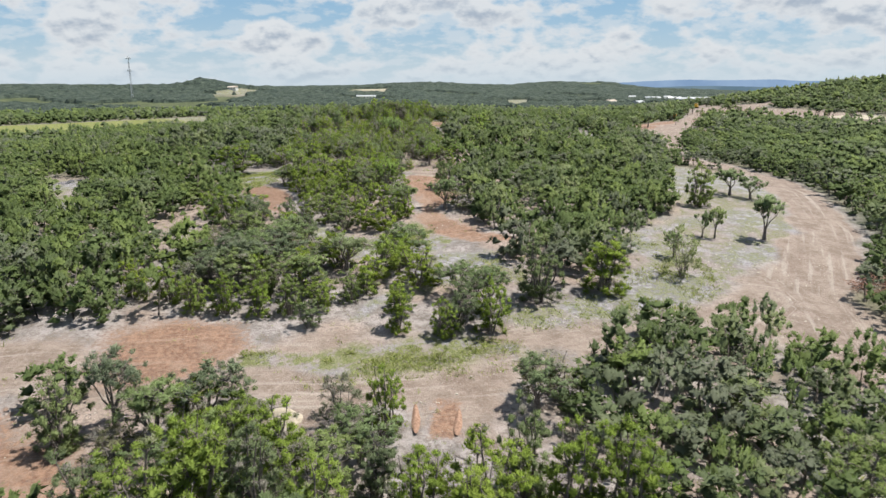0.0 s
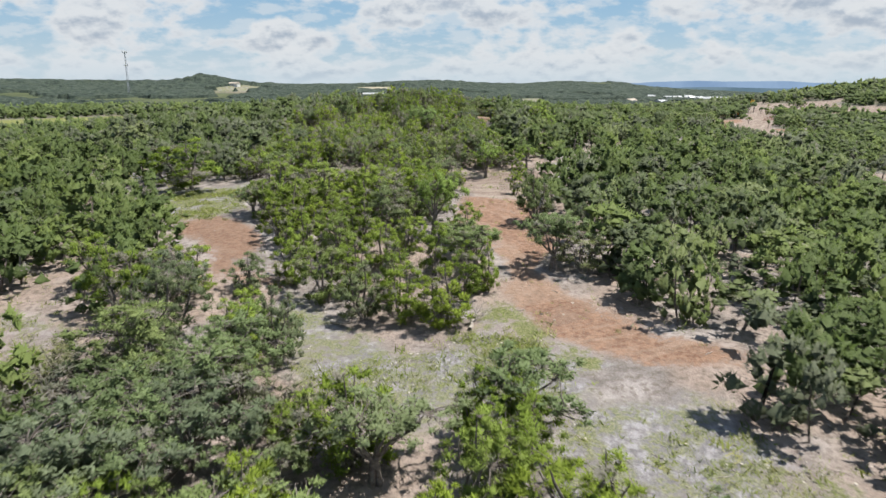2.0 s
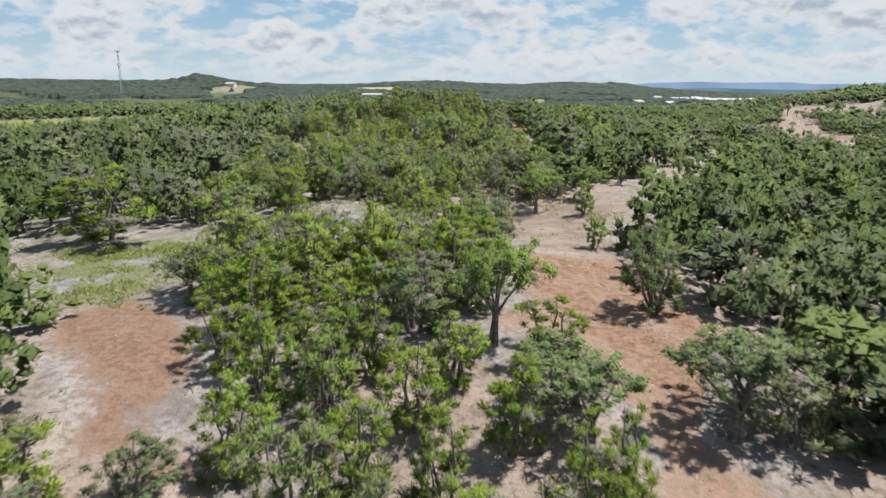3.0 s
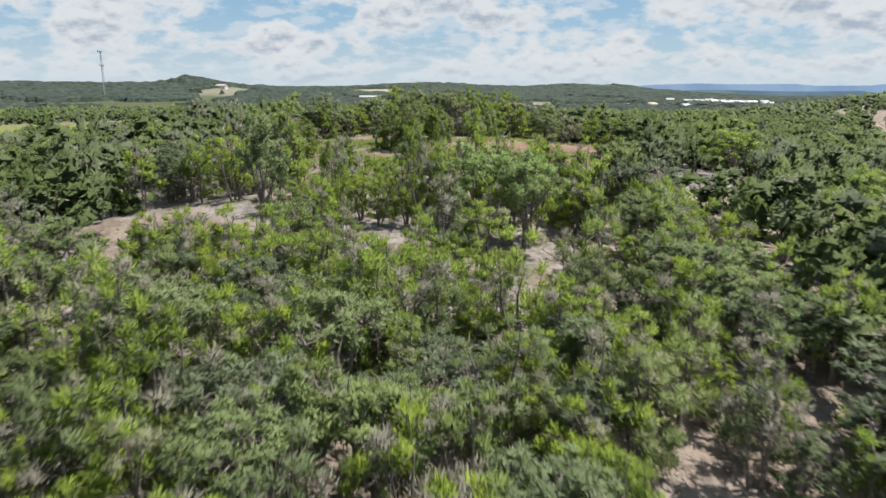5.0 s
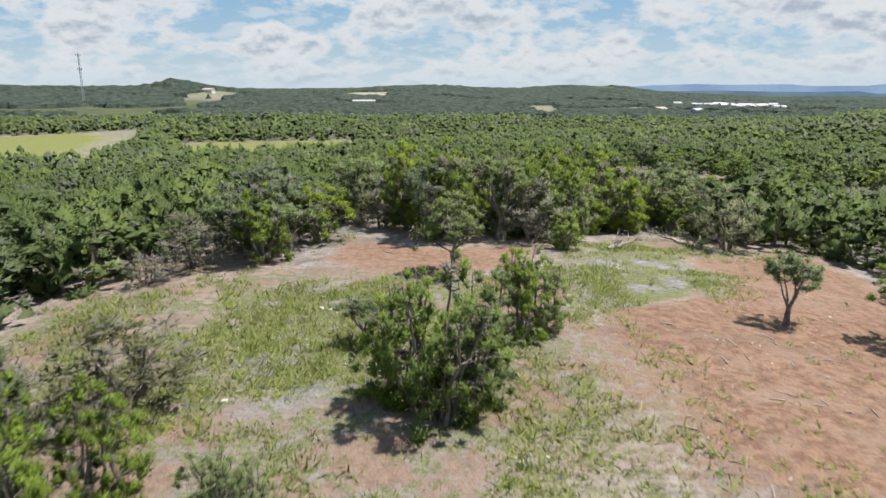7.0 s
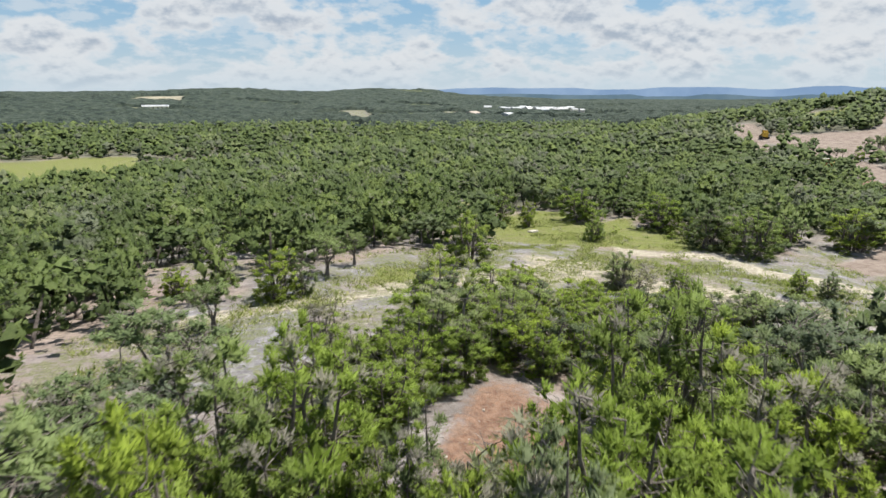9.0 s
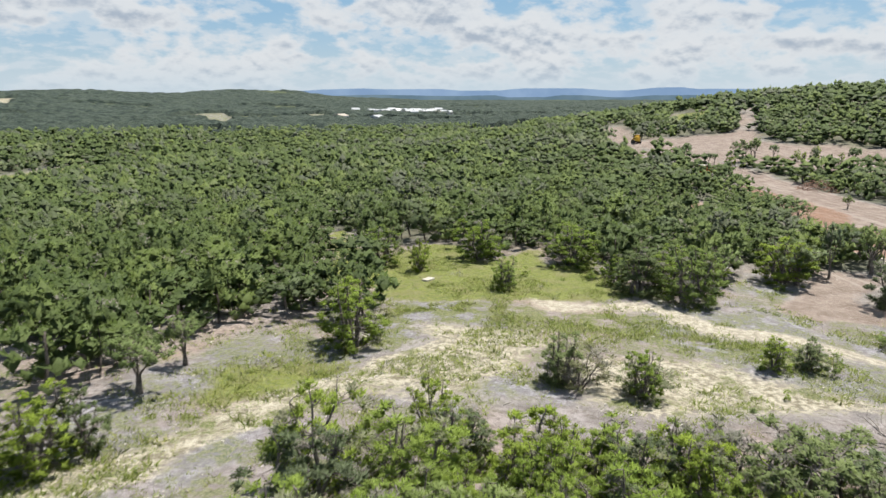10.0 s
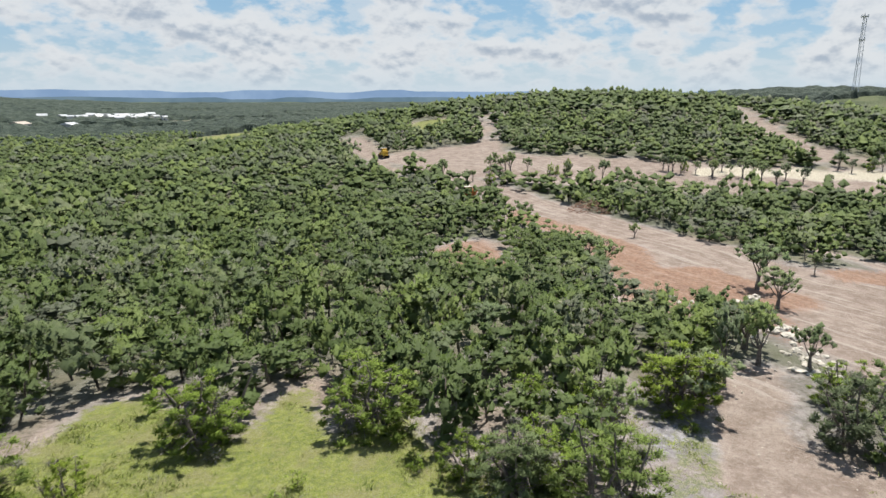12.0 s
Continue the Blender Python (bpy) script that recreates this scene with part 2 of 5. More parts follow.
clearing('pink', 2, -29, 129, -25, 130, -22, 129, -21, 126, -21, 124, -23, 123, -24, 123)
clearing('pink', 2, -21, 135, -19, 136, -18, 131, -19, 129)
clearing('dry', 2, -7, 125, -6, 125, -6, 122, -7, 119, -9, 119, -8, 122)
clearing('pink', 2, -10, 122, -8, 123, -9, 119, -10, 119)
clearing('red', 3.5, -10, 163, -1, 169, 7, 172, 6, 154, 0, 146, -8, 145, -11, 146, -10, 150, -10, 157)
clearing('grass', 2.5, 2, 224, 5, 230, 8, 239, 11, 248, 13, 249, 7, 228, 15, 233, 18, 232, 16, 226, 17, 224, 23, 227, 25, 227, 22, 221, 27, 220, 23, 215, 23, 210, 13, 213, 4, 216, 5, 220)
clearing('pink', 2, 42, 209, 46, 206, 39, 205, 37, 203, 35, 199, 33, 199, 28, 204, 34, 208, 34, 208, 37, 208)
clearing('dry', 2, 34, 212, 35, 211, 34, 208, 33, 207, 28, 204, 25, 207, 30, 210)
clearing('red', 4, 89, 255, 87, 244, 83, 234, 83, 220, 79, 212, 84, 201, 49, 199, 51, 204, 51, 207, 54, 210, 53, 216, 54, 222, 66, 229, 77, 240, 80, 250)
clearing('red', 3, 60, 247, 68, 246, 64, 240, 58, 235, 52, 234, 55, 243)
clearing('pink', 3, 146, 359, 157, 360, 126, 321, 110, 300, 92, 281, 104, 296, 112, 311, 129, 337)
clearing('pink', 5, 124, 315, 145, 302, 136, 287, 148, 258, 156, 236, 179, 207, 140, 204, 127, 228, 117, 249, 111, 271, 109, 293)
clearing('pink', 3, 187, 333, 204, 337, 157, 307, 136, 287, 136, 295)
clearing('pink', 3, 300, 285, 303, 283, 217, 245, 194, 230, 179, 211, 172, 228, 191, 238, 194, 245)
clearing('grass', 4, 158, 340, 190, 365, 182, 341, 169, 333, 158, 334, 143, 328)
clearing('grass', 8, -112, 406, -92, 432, -54, 436, -27, 453, 3, 485, -26, 411, -45, 369, -61, 339, -69, 322, -82, 329)
clearing('scrub', 8, -220, 432, -190, 493, -179, 517, -156, 445, -133, 375, -95, 282, -146, 323)
clearing('grass', 8, -134, 428, -94, 449, -53, 464, -67, 416, -84, 317)
clearing('grass', 10, -260, 370, -197, 478, -174, 449, -120, 279, -139, 237, -152, 215)
clearing('dry', 3, 27, 149, 41, 198, 41, 172, 33, 135, 27, 134)
clearing('dry', 2, -64, 107, -51, 93, -46, 82, -43, 71, -45, 74, -52, 86)
clearing('grass', 2, -11, 258, -7, 266, -4, 266, -5, 259, -9, 256)
clearing('grass', 6, 203, 550, 290, 615, 169, 433, 162, 448, 155, 462)
clearing('dry', 2, -15, 72, -12, 70, -8, 67, -6, 66, -3, 68, -1, 63, 2, 61, 3, 62, 8, 58, 7, 55, 5, 56, 2, 54, 0, 55, 2, 60, 0, 62, -3, 62, -6, 62, -7, 60, -10, 62, -12, 62, -14, 67)
clearing('pink', 2.5, 59, 196, 114, 296, 108, 272, 78, 211, 59, 165, 47, 127, 43, 124, 53, 162)
clearing('peach', 3, -31, 157, -32, 160, -30, 161, -26, 162, -21, 164, -19, 155, -21, 146, -24, 147, -27, 150)
clearing('scrub', 3, -25, 161, -20, 163, -17, 158, -18, 151, -20, 149, -22, 152)
clearing('scrub', 3, -21, 141, -18, 144, -15, 146, -13, 148, -11, 144, -11, 142, -13, 141, -16, 140, -18, 139, -20, 139)
clearing('scrub', 2.5, -11, 161, -6, 171, -3, 170, -3, 162, -7, 159, -10, 157)
clearing('scrub', 2.5, -10, 144, -6, 145, -2, 144, -5, 142, -9, 143)
clearing('scrub', 2.5, -16, 40, -14, 43, -9, 43, 1, 46, 4, 44, 9, 43, 1, 42, -5, 41, -12, 40)
clearing('pale', 2.5, 4, 211, 10, 208, 10, 206, 7, 203, 2, 201, -4, 204, 0, 206, 2, 207)
clearing('pale', 3, 10, 203, 15, 199, 18, 196, 19, 193, 16, 192, 9, 196, 6, 198)
clearing('scrub', 2, 4, 216, 13, 213, 19, 207, 20, 202, 22, 196, 17, 199, 14, 206, 10, 208, 4, 211, 1, 208)
clearing('grass', 2, -9, 209, -6, 209, -1, 207, -4, 204, -8, 204, -10, 205)
clearing('scrub', 2, -17, 195, -15, 197, -14, 195, -15, 193, -17, 192)
clearing('scrub', 2, -3, 72, -2, 71, -2, 69, -2, 67, -4, 67, -4, 69)
clearing('peach', 3, -23, 146, -22, 148, -20, 145, -21, 143, -22, 143)
clearing('peach', 3, -19, 142, -18, 144, -16, 143, -17, 142, -18, 141)
clearing('red', 2.5, -23, 138, -23, 140, -21, 140, -20, 138)
clearing('peach', 4, -13, 145, -9, 147, -8, 144, -11, 143, -13, 144)
clearing('red', 2.5, -13, 163, -11, 165, -12, 156, -13, 154)
clearing('pink', 4, 59, 209, 66, 208, 74, 204, 60, 200, 47, 201, 49, 204, 52, 207)
clearing('pink', 3, 87, 237, 83, 220, 79, 215, 68, 222)
clearing('chalk', 3, 147, 246, 156, 236, 173, 207, 159, 206, 149, 227, 140, 243)
clearing('dry', 2.5, -31, 69, -26, 68, -22, 65, -22, 63, -24, 62, -26, 62)
clearing('red', 1.5, -10.3, 183.3, -8.4, 185.5, -6.6, 187.8, -5.4, 184, -6.5, 181, -8.4, 179.4, -9.8, 179, -11.7, 180.4)
clearing('red', 1, -1.5, 38.1, 0.6, 38.1, 0.5, 33.6, -1.5, 33.6)
clearing('dry', 2, -27, 196.5, -24.7, 199.4, -19.3, 198, -15.2, 199.2, -10.4, 199, -13.4, 194, -17.3, 191, -20.1, 188.6, -22.2, 186.3, -24, 186.5)
clearing('pale', 1.6, -22, 198, -19, 199, -15, 201, -12, 202, -8, 204, -4, 205, 1, 207, 5, 209, 9, 207, 1, 202, -2, 203, -6, 202, -11, 200, -14, 199, -18, 198, -21, 196, -21, 195)
clearing('chalk', 2.2, 14, 214, 18, 211, 21, 209, 22, 204, 24, 200, 26, 195, 24, 195, 22, 199, 20, 202, 19, 207, 17, 210, 13, 212)
clearing('red', 2, -4, 95, 0, 93, 2, 85, 0, 76, 2, 71, 7, 67, 6, 65, 3, 65, 1, 67, -2, 72, -3, 77, -2, 84, -6, 87)
clearing('scrub', 1.5, -3, 71, -2, 72, 1, 67, 1, 65, -4, 65)
clearing('red', 3, -21, 165, -21, 169, -18, 170, -14, 168, -11, 168, -12, 164, -16, 163)
clearing('pink', 2.5, -28, 130, -26, 131, -23, 130, -21, 127, -20, 125, -20, 123, -22, 122, -25, 122, -29, 126)
clearing('peach', 1.5, -15, 125, -13, 125, -12, 123, -14, 121)
clearing('grass', 6, -171, 530, -141, 590, -120, 560, -120, 530, -155, 500)
clearing('scrub', 8, -320, 910, -290, 1000, -250, 980, -270, 900)
clearing('pale', 8, -160, 1060, -157, 1200, -100, 1200, -95, 1060)
clearing('scrub', 8, 58, 830, 64, 900, 100, 930, 95, 840)
clearing('scrub', 8, 172, 790, 186, 860, 205, 860, 190, 790)
clearing('scrub', 8, 74, 745, 92, 940, 118, 945, 90, 740)
clearing('scrub', 12, 250, 830, 290, 910, 405, 1005, 400, 900, 330, 850)
clearing('scrub', 12, 285, 870, 390, 850, 400, 905, 330, 930, 280, 910)
clearing('grass', 10, -140, 905, -70, 900, -70, 940, -140, 945)
clearing('grass', 8, 15, 640, 60, 600, 75, 650, 40, 690)



def inside(x, y, outline):
    """Signed distance in metres into an outline (negative outside)."""
    ax, ay = outline[:, 0], outline[:, 1]
    bx, by = np.roll(ax, -1), np.roll(ay, -1)
    best = np.full(x.shape, 1e9)
    odd = np.zeros(x.shape, bool)
    for x0, y0, x1, y1 in zip(ax, ay, bx, by):
        ex, ey = x1 - x0, y1 - y0
        t = np.clip(((x - x0) * ex + (y - y0) * ey) / max(ex * ex + ey * ey, 1e-9), 0, 1)
        best = np.minimum(best, np.hypot(x - x0 - t * ex, y - y0 - t * ey))
        if y0 != y1:
            odd ^= ((y0 > y) != (y1 > y)) & (x < (x1 - x0) * (y - y0) / (y1 - y0) + x0)
    return np.where(odd, best, -best)


KINDS = ("red", "pink", "pale", "grass", "scrub", "dry", "peach", "chalk")


def cover(x, y):
    """Weights of the kinds of open ground, and how far into the open each place lies."""
    x, y = np.asarray(x, float), np.asarray(y, float)
    wx = x + 2.4 * (vnoise(x, y, 4.0, 11) - 0.5) + 0.9 * (vnoise(x, y, 1.3, 12) - 0.5)
    wy = y + 2.4 * (vnoise(x, y, 4.0, 13) - 0.5) + 0.9 * (vnoise(x, y, 1.3, 14) - 0.5)
    out = {k: np.zeros(x.shape) for k in KINDS}
    depth = np.full(x.shape, -99.0)
    for kind, soft, line in OPEN:
        lo, hi = line.min(0) - 6, line.max(0) + 6
        near = (x > lo[0]) & (x < hi[0]) & (y > lo[1]) & (y < hi[1])
        if not near.any():
            continue
        d = inside(wx[near], wy[near], line)
        w = np.clip(d / soft + 0.5, 0, 1)
        for k in KINDS:
            v = out[k]
            v[near] = np.maximum(v[near], w) if k == kind else v[near] * (1 - w)
        depth[near] = np.maximum(depth[near], d)
    return out, depth


def mesh_from(name, verts, faces4, mats, smooth=False, tint=None, grove=None, normals=None):
    """A mesh from arrays of corners and faces of one sort."""
    me = bpy.data.meshes.new(name)
    nv, nf, k = len(verts), len(faces4), faces4.shape[1]
    me.vertices.add(nv)
    me.vertices.foreach_set("co", np.ascontiguousarray(verts, np.float32).ravel())
    me.loops.add(nf * k)
    me.loops.foreach_set("vertex_index", np.ascontiguousarray(faces4, np.int32).ravel())
    me.polygons.add(nf)
    me.polygons.foreach_set("loop_start", np.arange(0, nf * k, k, dtype=np.int32))
    me.polygons.foreach_set("loop_total", np.full(nf, k, np.int32))
    me.polygons.foreach_set("use_smooth", np.full(nf, smooth))
    for m in mats:
        me.materials.append(m)
    for key, values in (("tint", tint), ("grove", grove)):
        if values is not None:
            me.attributes.new(key, 'FLOAT', 'POINT').data.foreach_set("value", np.ascontiguousarray(values, np.float32))
    me.update(calc_edges=True)
    if normals is not None:
        me.normals_split_custom_set_from_vertices(np.ascontiguousarray(normals, np.float32))
    return me


def axis_line(lo, hi, step, end_lo, end_hi, growth=1.09):
    mid = list(np.arange(lo, hi + 1e-6, step))
    s, v, up_side = step, hi, []
    while v < end_hi:
        s = min(s * growth, 160)
        v += s
        up_side.append(v)
    s, v, down_side = step, lo, []
    while v > end_lo:
        s = min(s * growth, 160)
        v -= s
        down_side.append(v)
    return np.array(down_side[::-1] + mid + up_side)


ROADS = [[(-29.9, 37.6), (-22.9, 38.5), (-17.7, 39.2), (-6.8, 39.8), (2.6, 41.7), (11.3, 44.1), (20.7, 48.3), (27.7, 53.7)],
         [(30.0, 38.8), (30.7, 46.2), (32.8, 54.1), (37.8, 63.5), (43.6, 75.1), (49.5, 92.7), (50.3, 110.4), (48.5, 126.1), (53.0, 154.0), (74.4, 210.1), (111.2, 284.9)]]


def along_roads(x, y):
    """Metres aside from the middle of the nearest dirt road, and metres along it."""
    best, aside, along = np.full(x.shape, 1e9), np.full(x.shape, 99.0), np.zeros(x.shape)
    for line in ROADS:
        run = 0.0
        for (ax, ay), (bx, by) in zip(line, line[1:]):
            ex, ey = bx - ax, by - ay
            ln = math.hypot(ex, ey)
            t = np.clip(((x - ax) * ex + (y - ay) * ey) / ln ** 2, 0, 1)
            d = np.hypot(x - ax - t * ex, y - ay - t * ey)
            sign = np.sign((x - ax) * ey - (y - ay) * ex)
            hit = d < best
            best, aside, along = np.where(hit, d, best), np.where(hit, d * sign, aside), np.where(hit, run + t * ln, along)
            run += ln
    return np.clip(aside, -30, 30), along


# the line of the ridge that the thickets thin out from
RIDGE = [(0, 8), (-5, 28), (-8, 50), (-11, 84), (-13, 108), (-15, 135), (-16, 162), (-9, 184), (2, 200)]


def from_ridge(x, y):
    best = np.full(np.shape(x), 1e9)
    for (ax, ay), (bx, by) in zip(RIDGE, RIDGE[1:]):
        ex, ey = bx - ax, by - ay
        t = np.clip(((x - ax) * ex + (y - ay) * ey) / (ex * ex + ey * ey), 0, 1)
        best = np.minimum(best, np.hypot(x - ax - t * ex, y - ay - t * ey))
    return best


def build_ground():
    gx, gy = axis_line(-42, 92, 0.8, -3600, 4200), axis_line(18, 262, 0.8, -1200, 4400)
    X, Y = np.meshgrid(gx, gy)
    x, y = X.ravel(), Y.ravel()
    Z = land(x, y)
    nx, ny = len(gx), len(gy)
    i = (np.arange(ny - 1)[:, None] * nx + np.arange(nx - 1)[None, :]).ravel()
    faces = np.stack([i, i + 1, i + nx + 1, i + nx], 1)
    me = mesh_from("ground", np.stack([x, y, Z], 1), faces, [ground_material()], True)
    w, depth = cover(x, y)
    far = np.hypot(x - 30, y - 170)
    for k in KINDS:
        me.attributes.new(k, 'FLOAT', 'POINT').data.foreach_set("value", w[k].astype(np.float32))
    aside, along = along_roads(x, y)
    me.attributes.new("aside", 'FLOAT', 'POINT').data.foreach_set("value", aside.astype(np.float32))
    me.attributes.new("along", 'FLOAT', 'POINT').data.foreach_set("value", along.astype(np.float32))
    grown = np.maximum(0.7 * np.clip((from_ridge(x, y) - 24) / 20, 0, 1), np.clip((far - 330) / 120, 0, 1))
    woods = np.clip(-depth / 2.0, 0, 1) * grown
    me.attributes.new("woods", 'FLOAT', 'POINT').data.foreach_set("value", woods.astype(np.float32))
    g = new("ground", me)
    tagged(g, "rolling limestone ground with red dirt, pale gravel and grass", "ground", kind="structure")
    return g


def ground_material():
    m, nt, b = material("ground", 0.95)

    def att(name):
        a = nt.nodes.new("ShaderNodeAttribute")
        a.attribute_name = name
        return a.outputs["Fac"]

    big, mid, fine, grit = noise_of(nt, 0.09, 3), noise_of(nt, 0.55, 5, 0.65), noise_of(nt, 2.6, 6, 0.7), noise_of(nt, 11.0, 4, 0.7)
    speck = steps(nt, grit, 0.42, 0.62)
    # leaf litter and thin soil under the trees
    base = mixer(nt, steps(nt, mid, 0.35, 0.65), (0.210, 0.185, 0.174), (0.425, 0.383, 0.368))
    base = mixer(nt, arith(nt, 'MULTIPLY', steps(nt, big, 0.45, 0.6), 0.6), base, (0.430, 0.310, 0.240))
    base = mixer(nt, arith(nt, 'MULTIPLY', steps(nt, fine, 0.48, 0.62), 0.7), base, (0.13, 0.10, 0.082))
    # grey dry clearing with scraps of grass
    dry = mixer(nt, steps(nt, fine, 0.36, 0.62), (0.190, 0.180, 0.190), (0.395, 0.382, 0.405))
    dry = mixer(nt, arith(nt, 'MULTIPLY', steps(nt, big, 0.44, 0.60), 0.6), dry, (0.330, 0.255, 0.215))
    tuft = arith(nt, 'MULTIPLY', steps(nt, mid, 0.43, 0.53), steps(nt, fine, 0.40, 0.54))
    dry = mixer(nt, arith(nt, 'MULTIPLY', tuft, 0.85), dry, mixer(nt, speck, (0.115, 0.135, 0.040), (0.275, 0.285, 0.115)))
    turf = arith(nt, 'ADD', arith(nt, 'MULTIPLY', mid, 0.6), arith(nt, 'MULTIPLY', fine, 0.4))
    scrub = mixer(nt, arith(nt, 'MULTIPLY', steps(nt, turf, 0.455, 0.53), 0.9), dry, mixer(nt, speck, (0.115, 0.135, 0.034), (0.255, 0.270, 0.090)))
    # pinkish thin soil with grey litter and scraps of grass
    peach = mixer(nt, steps(nt, mid, 0.42, 0.56), (0.310, 0.205, 0.150), (0.290, 0.262, 0.255))
    peach = mixer(nt, arith(nt, 'MULTIPLY', steps(nt, fine, 0.46, 0.60), 0.5), peach, (0.165, 0.120, 0.095))
    peach = mixer(nt, arith(nt, 'MULTIPLY', steps(nt, turf, 0.475, 0.54), 0.75), peach, mixer(nt, speck, (0.115, 0.135, 0.034), (0.255, 0.270, 0.090)))
    # red earth
    red = mixer(nt, steps(nt, fine, 0.40, 0.60), (0.205, 0.105, 0.062), (0.350, 0.205, 0.135))
    red = mixer(nt, arith(nt, 'MULTIPLY', steps(nt, mid, 0.5, 0.64), 0.6), red, (0.35, 0.235, 0.175))
    # graded pinkish road
    pink = mixer(nt, steps(nt, mid, 0.36, 0.64), (0.215, 0.155, 0.122), (0.345, 0.275, 0.228))
    pink = mixer(nt, arith(nt, 'MULTIPLY', steps(nt, fine, 0.5, 0.66), 0.5), pink, (0.45, 0.375, 0.32))
    lanes = nt.nodes.new("ShaderNodeCombineXYZ")
    nt.links.new(arith(nt, 'MULTIPLY', att("aside"), 1.0), lanes.inputs[0])
    nt.links.new(arith(nt, 'MULTIPLY', att("along"), 0.05), lanes.inputs[1])
    ruts = noise_of(nt, 1.3, 4, 0.6, lanes.outputs[0])
    pink = mixer(nt, arith(nt, 'MULTIPLY', steps(nt, ruts, 0.52, 0.66), 0.65), pink, (0.235, 0.168, 0.135))
    pink = mixer(nt, arith(nt, 'MULTIPLY', steps(nt, ruts, 0.46, 0.36), 0.65), pink, (0.46, 0.40, 0.35))
    red = mixer(nt, arith(nt, 'MULTIPLY', steps(nt, ruts, 0.52, 0.62), 0.40), red, (0.19, 0.115, 0.080))
    red = mixer(nt, arith(nt, 'MULTIPLY', steps(nt, ruts, 0.47, 0.38), 0.40), red, (0.40, 0.30, 0.235))
    # pale gravel with stones and grass between
    pale = mixer(nt, steps(nt, fine, 0.38, 0.60), (0.215, 0.190, 0.120), (0.620, 0.560, 0.430))
    chalk = mixer(nt, 0.40, pale, (0.60, 0.54, 0.43))
    pale = mixer(nt, steps(nt, turf, 0.525, 0.59), pale, scrub)
    # soft grass
    grass = mixer(nt, steps(nt, fine, 0.32, 0.66), (0.115, 0.148, 0.018), (0.235, 0.268, 0.042))
    grass = mixer(nt, arith(nt, 'MULTIPLY', steps(nt, mid, 0.44, 0.62), 0.7), grass, (0.215, 0.205, 0.072))
    col = base
    ragged = arith(nt, 'MULTIPLY', arith(nt, 'SUBTRACT', fine, 0.5), 1.1)
    for name, c in (("dry", dry), ("peach", peach), ("scrub", scrub), ("pink", pink), ("red", red), ("pale", pale), ("grass", grass), ("chalk", chalk)):
        a = att(name)
        soft = arith(nt, 'ADD', a, arith(nt, 'MULTIPLY', ragged, arith(nt, 'MULTIPLY', arith(nt, 'MULTIPLY', a, arith(nt, 'SUBTRACT', 1.0, a)), 4.0)))
        col = mixer(nt, steps(nt, soft, 0.25, 0.75), col, c)
    col = mixer(nt, arith(nt, 'MULTIPLY', speck, 0.18), col, (0.52, 0.48, 0.42))
    crumbs = noise_of(nt, 5.5, 5, 0.75)
    col = mixer(nt, arith(nt, 'MULTIPLY', steps(nt, crumbs, 0.53, 0.64), 0.40), col, (0.105, 0.085, 0.068))
    col = mixer(nt, arith(nt, 'MULTIPLY', steps(nt, crumbs, 0.42, 0.33), 0.35), col, (0.50, 0.45, 0.39))
    # low green undergrowth; shade between the trees is put into its dark tone
    wood = mixer(nt, steps(nt, noise_of(nt, 0.05, 4), 0.35, 0.65), (0.060, 0.080, 0.032), (0.115, 0.130, 0.060))
    col = mixer(nt, att("woods"), col, wood)
    nt.links.new(mixer(nt, 0.24, col, (0.02, 0.02, 0.022)), b.inputs[0])
    bp = nt.nodes.new("ShaderNodeBump")
    bp.inputs["Strength"].default_value, bp.inputs["Distance"].default_value = 0.8, 0.16
    nt.links.new(arith(nt, 'ADD', fine, arith(nt, 'MULTIPLY', grit, 0.5)), bp.inputs["Height"])
    nt.links.new(bp.outputs[0], b.inputs["Normal"])
    return m


ground = build_ground()

# ---- trees ----


class Sticks:
    """Collects tapered limbs as four-sided faces."""

    def __init__(self):
        self.v, self.f = [], []

    def limb(self, pts, radii, sides=5):
        base = len(self.v)
        for k, (p, r) in enumerate(zip(pts, radii)):
            d = (pts[min(k + 1, len(pts) - 1)] - pts[max(k - 1, 0)]).normalized()
            u = d.orthogonal().normalized()
            w = d.cross(u)
            for s in range(sides):
                a = 2 * math.pi * s / sides
                self.v.append(p + (u * math.cos(a) + w * math.sin(a)) * r)
        for k in range(len(pts) - 1):
            for s in range(sides):
                a, b = base + k * sides + s, base + k * sides + (s + 1) % sides
                self.f.append((a, b, b + sides, a + sides))

    def mesh(self, name, mat):
        return mesh_from(name, np.array([tuple(p) for p in self.v]), np.array(self.f), [mat], True)


def bent(rng, a, b, sag, n=4):
    a, b = Vector(a), Vector(b)
    out = []
    for k in range(n):
        t = k / (n - 1)
        j = sag * math.sin(math.pi * t)
        out.append(a.lerp(b, t) + Vector((rng.uniform(-j, j), rng.uniform(-j, j), rng.uniform(-j, j) * 0.6)))
    return out


def unit(v):
    return v / (np.linalg.norm(v, axis=-1, keepdims=True) + 1e-9)


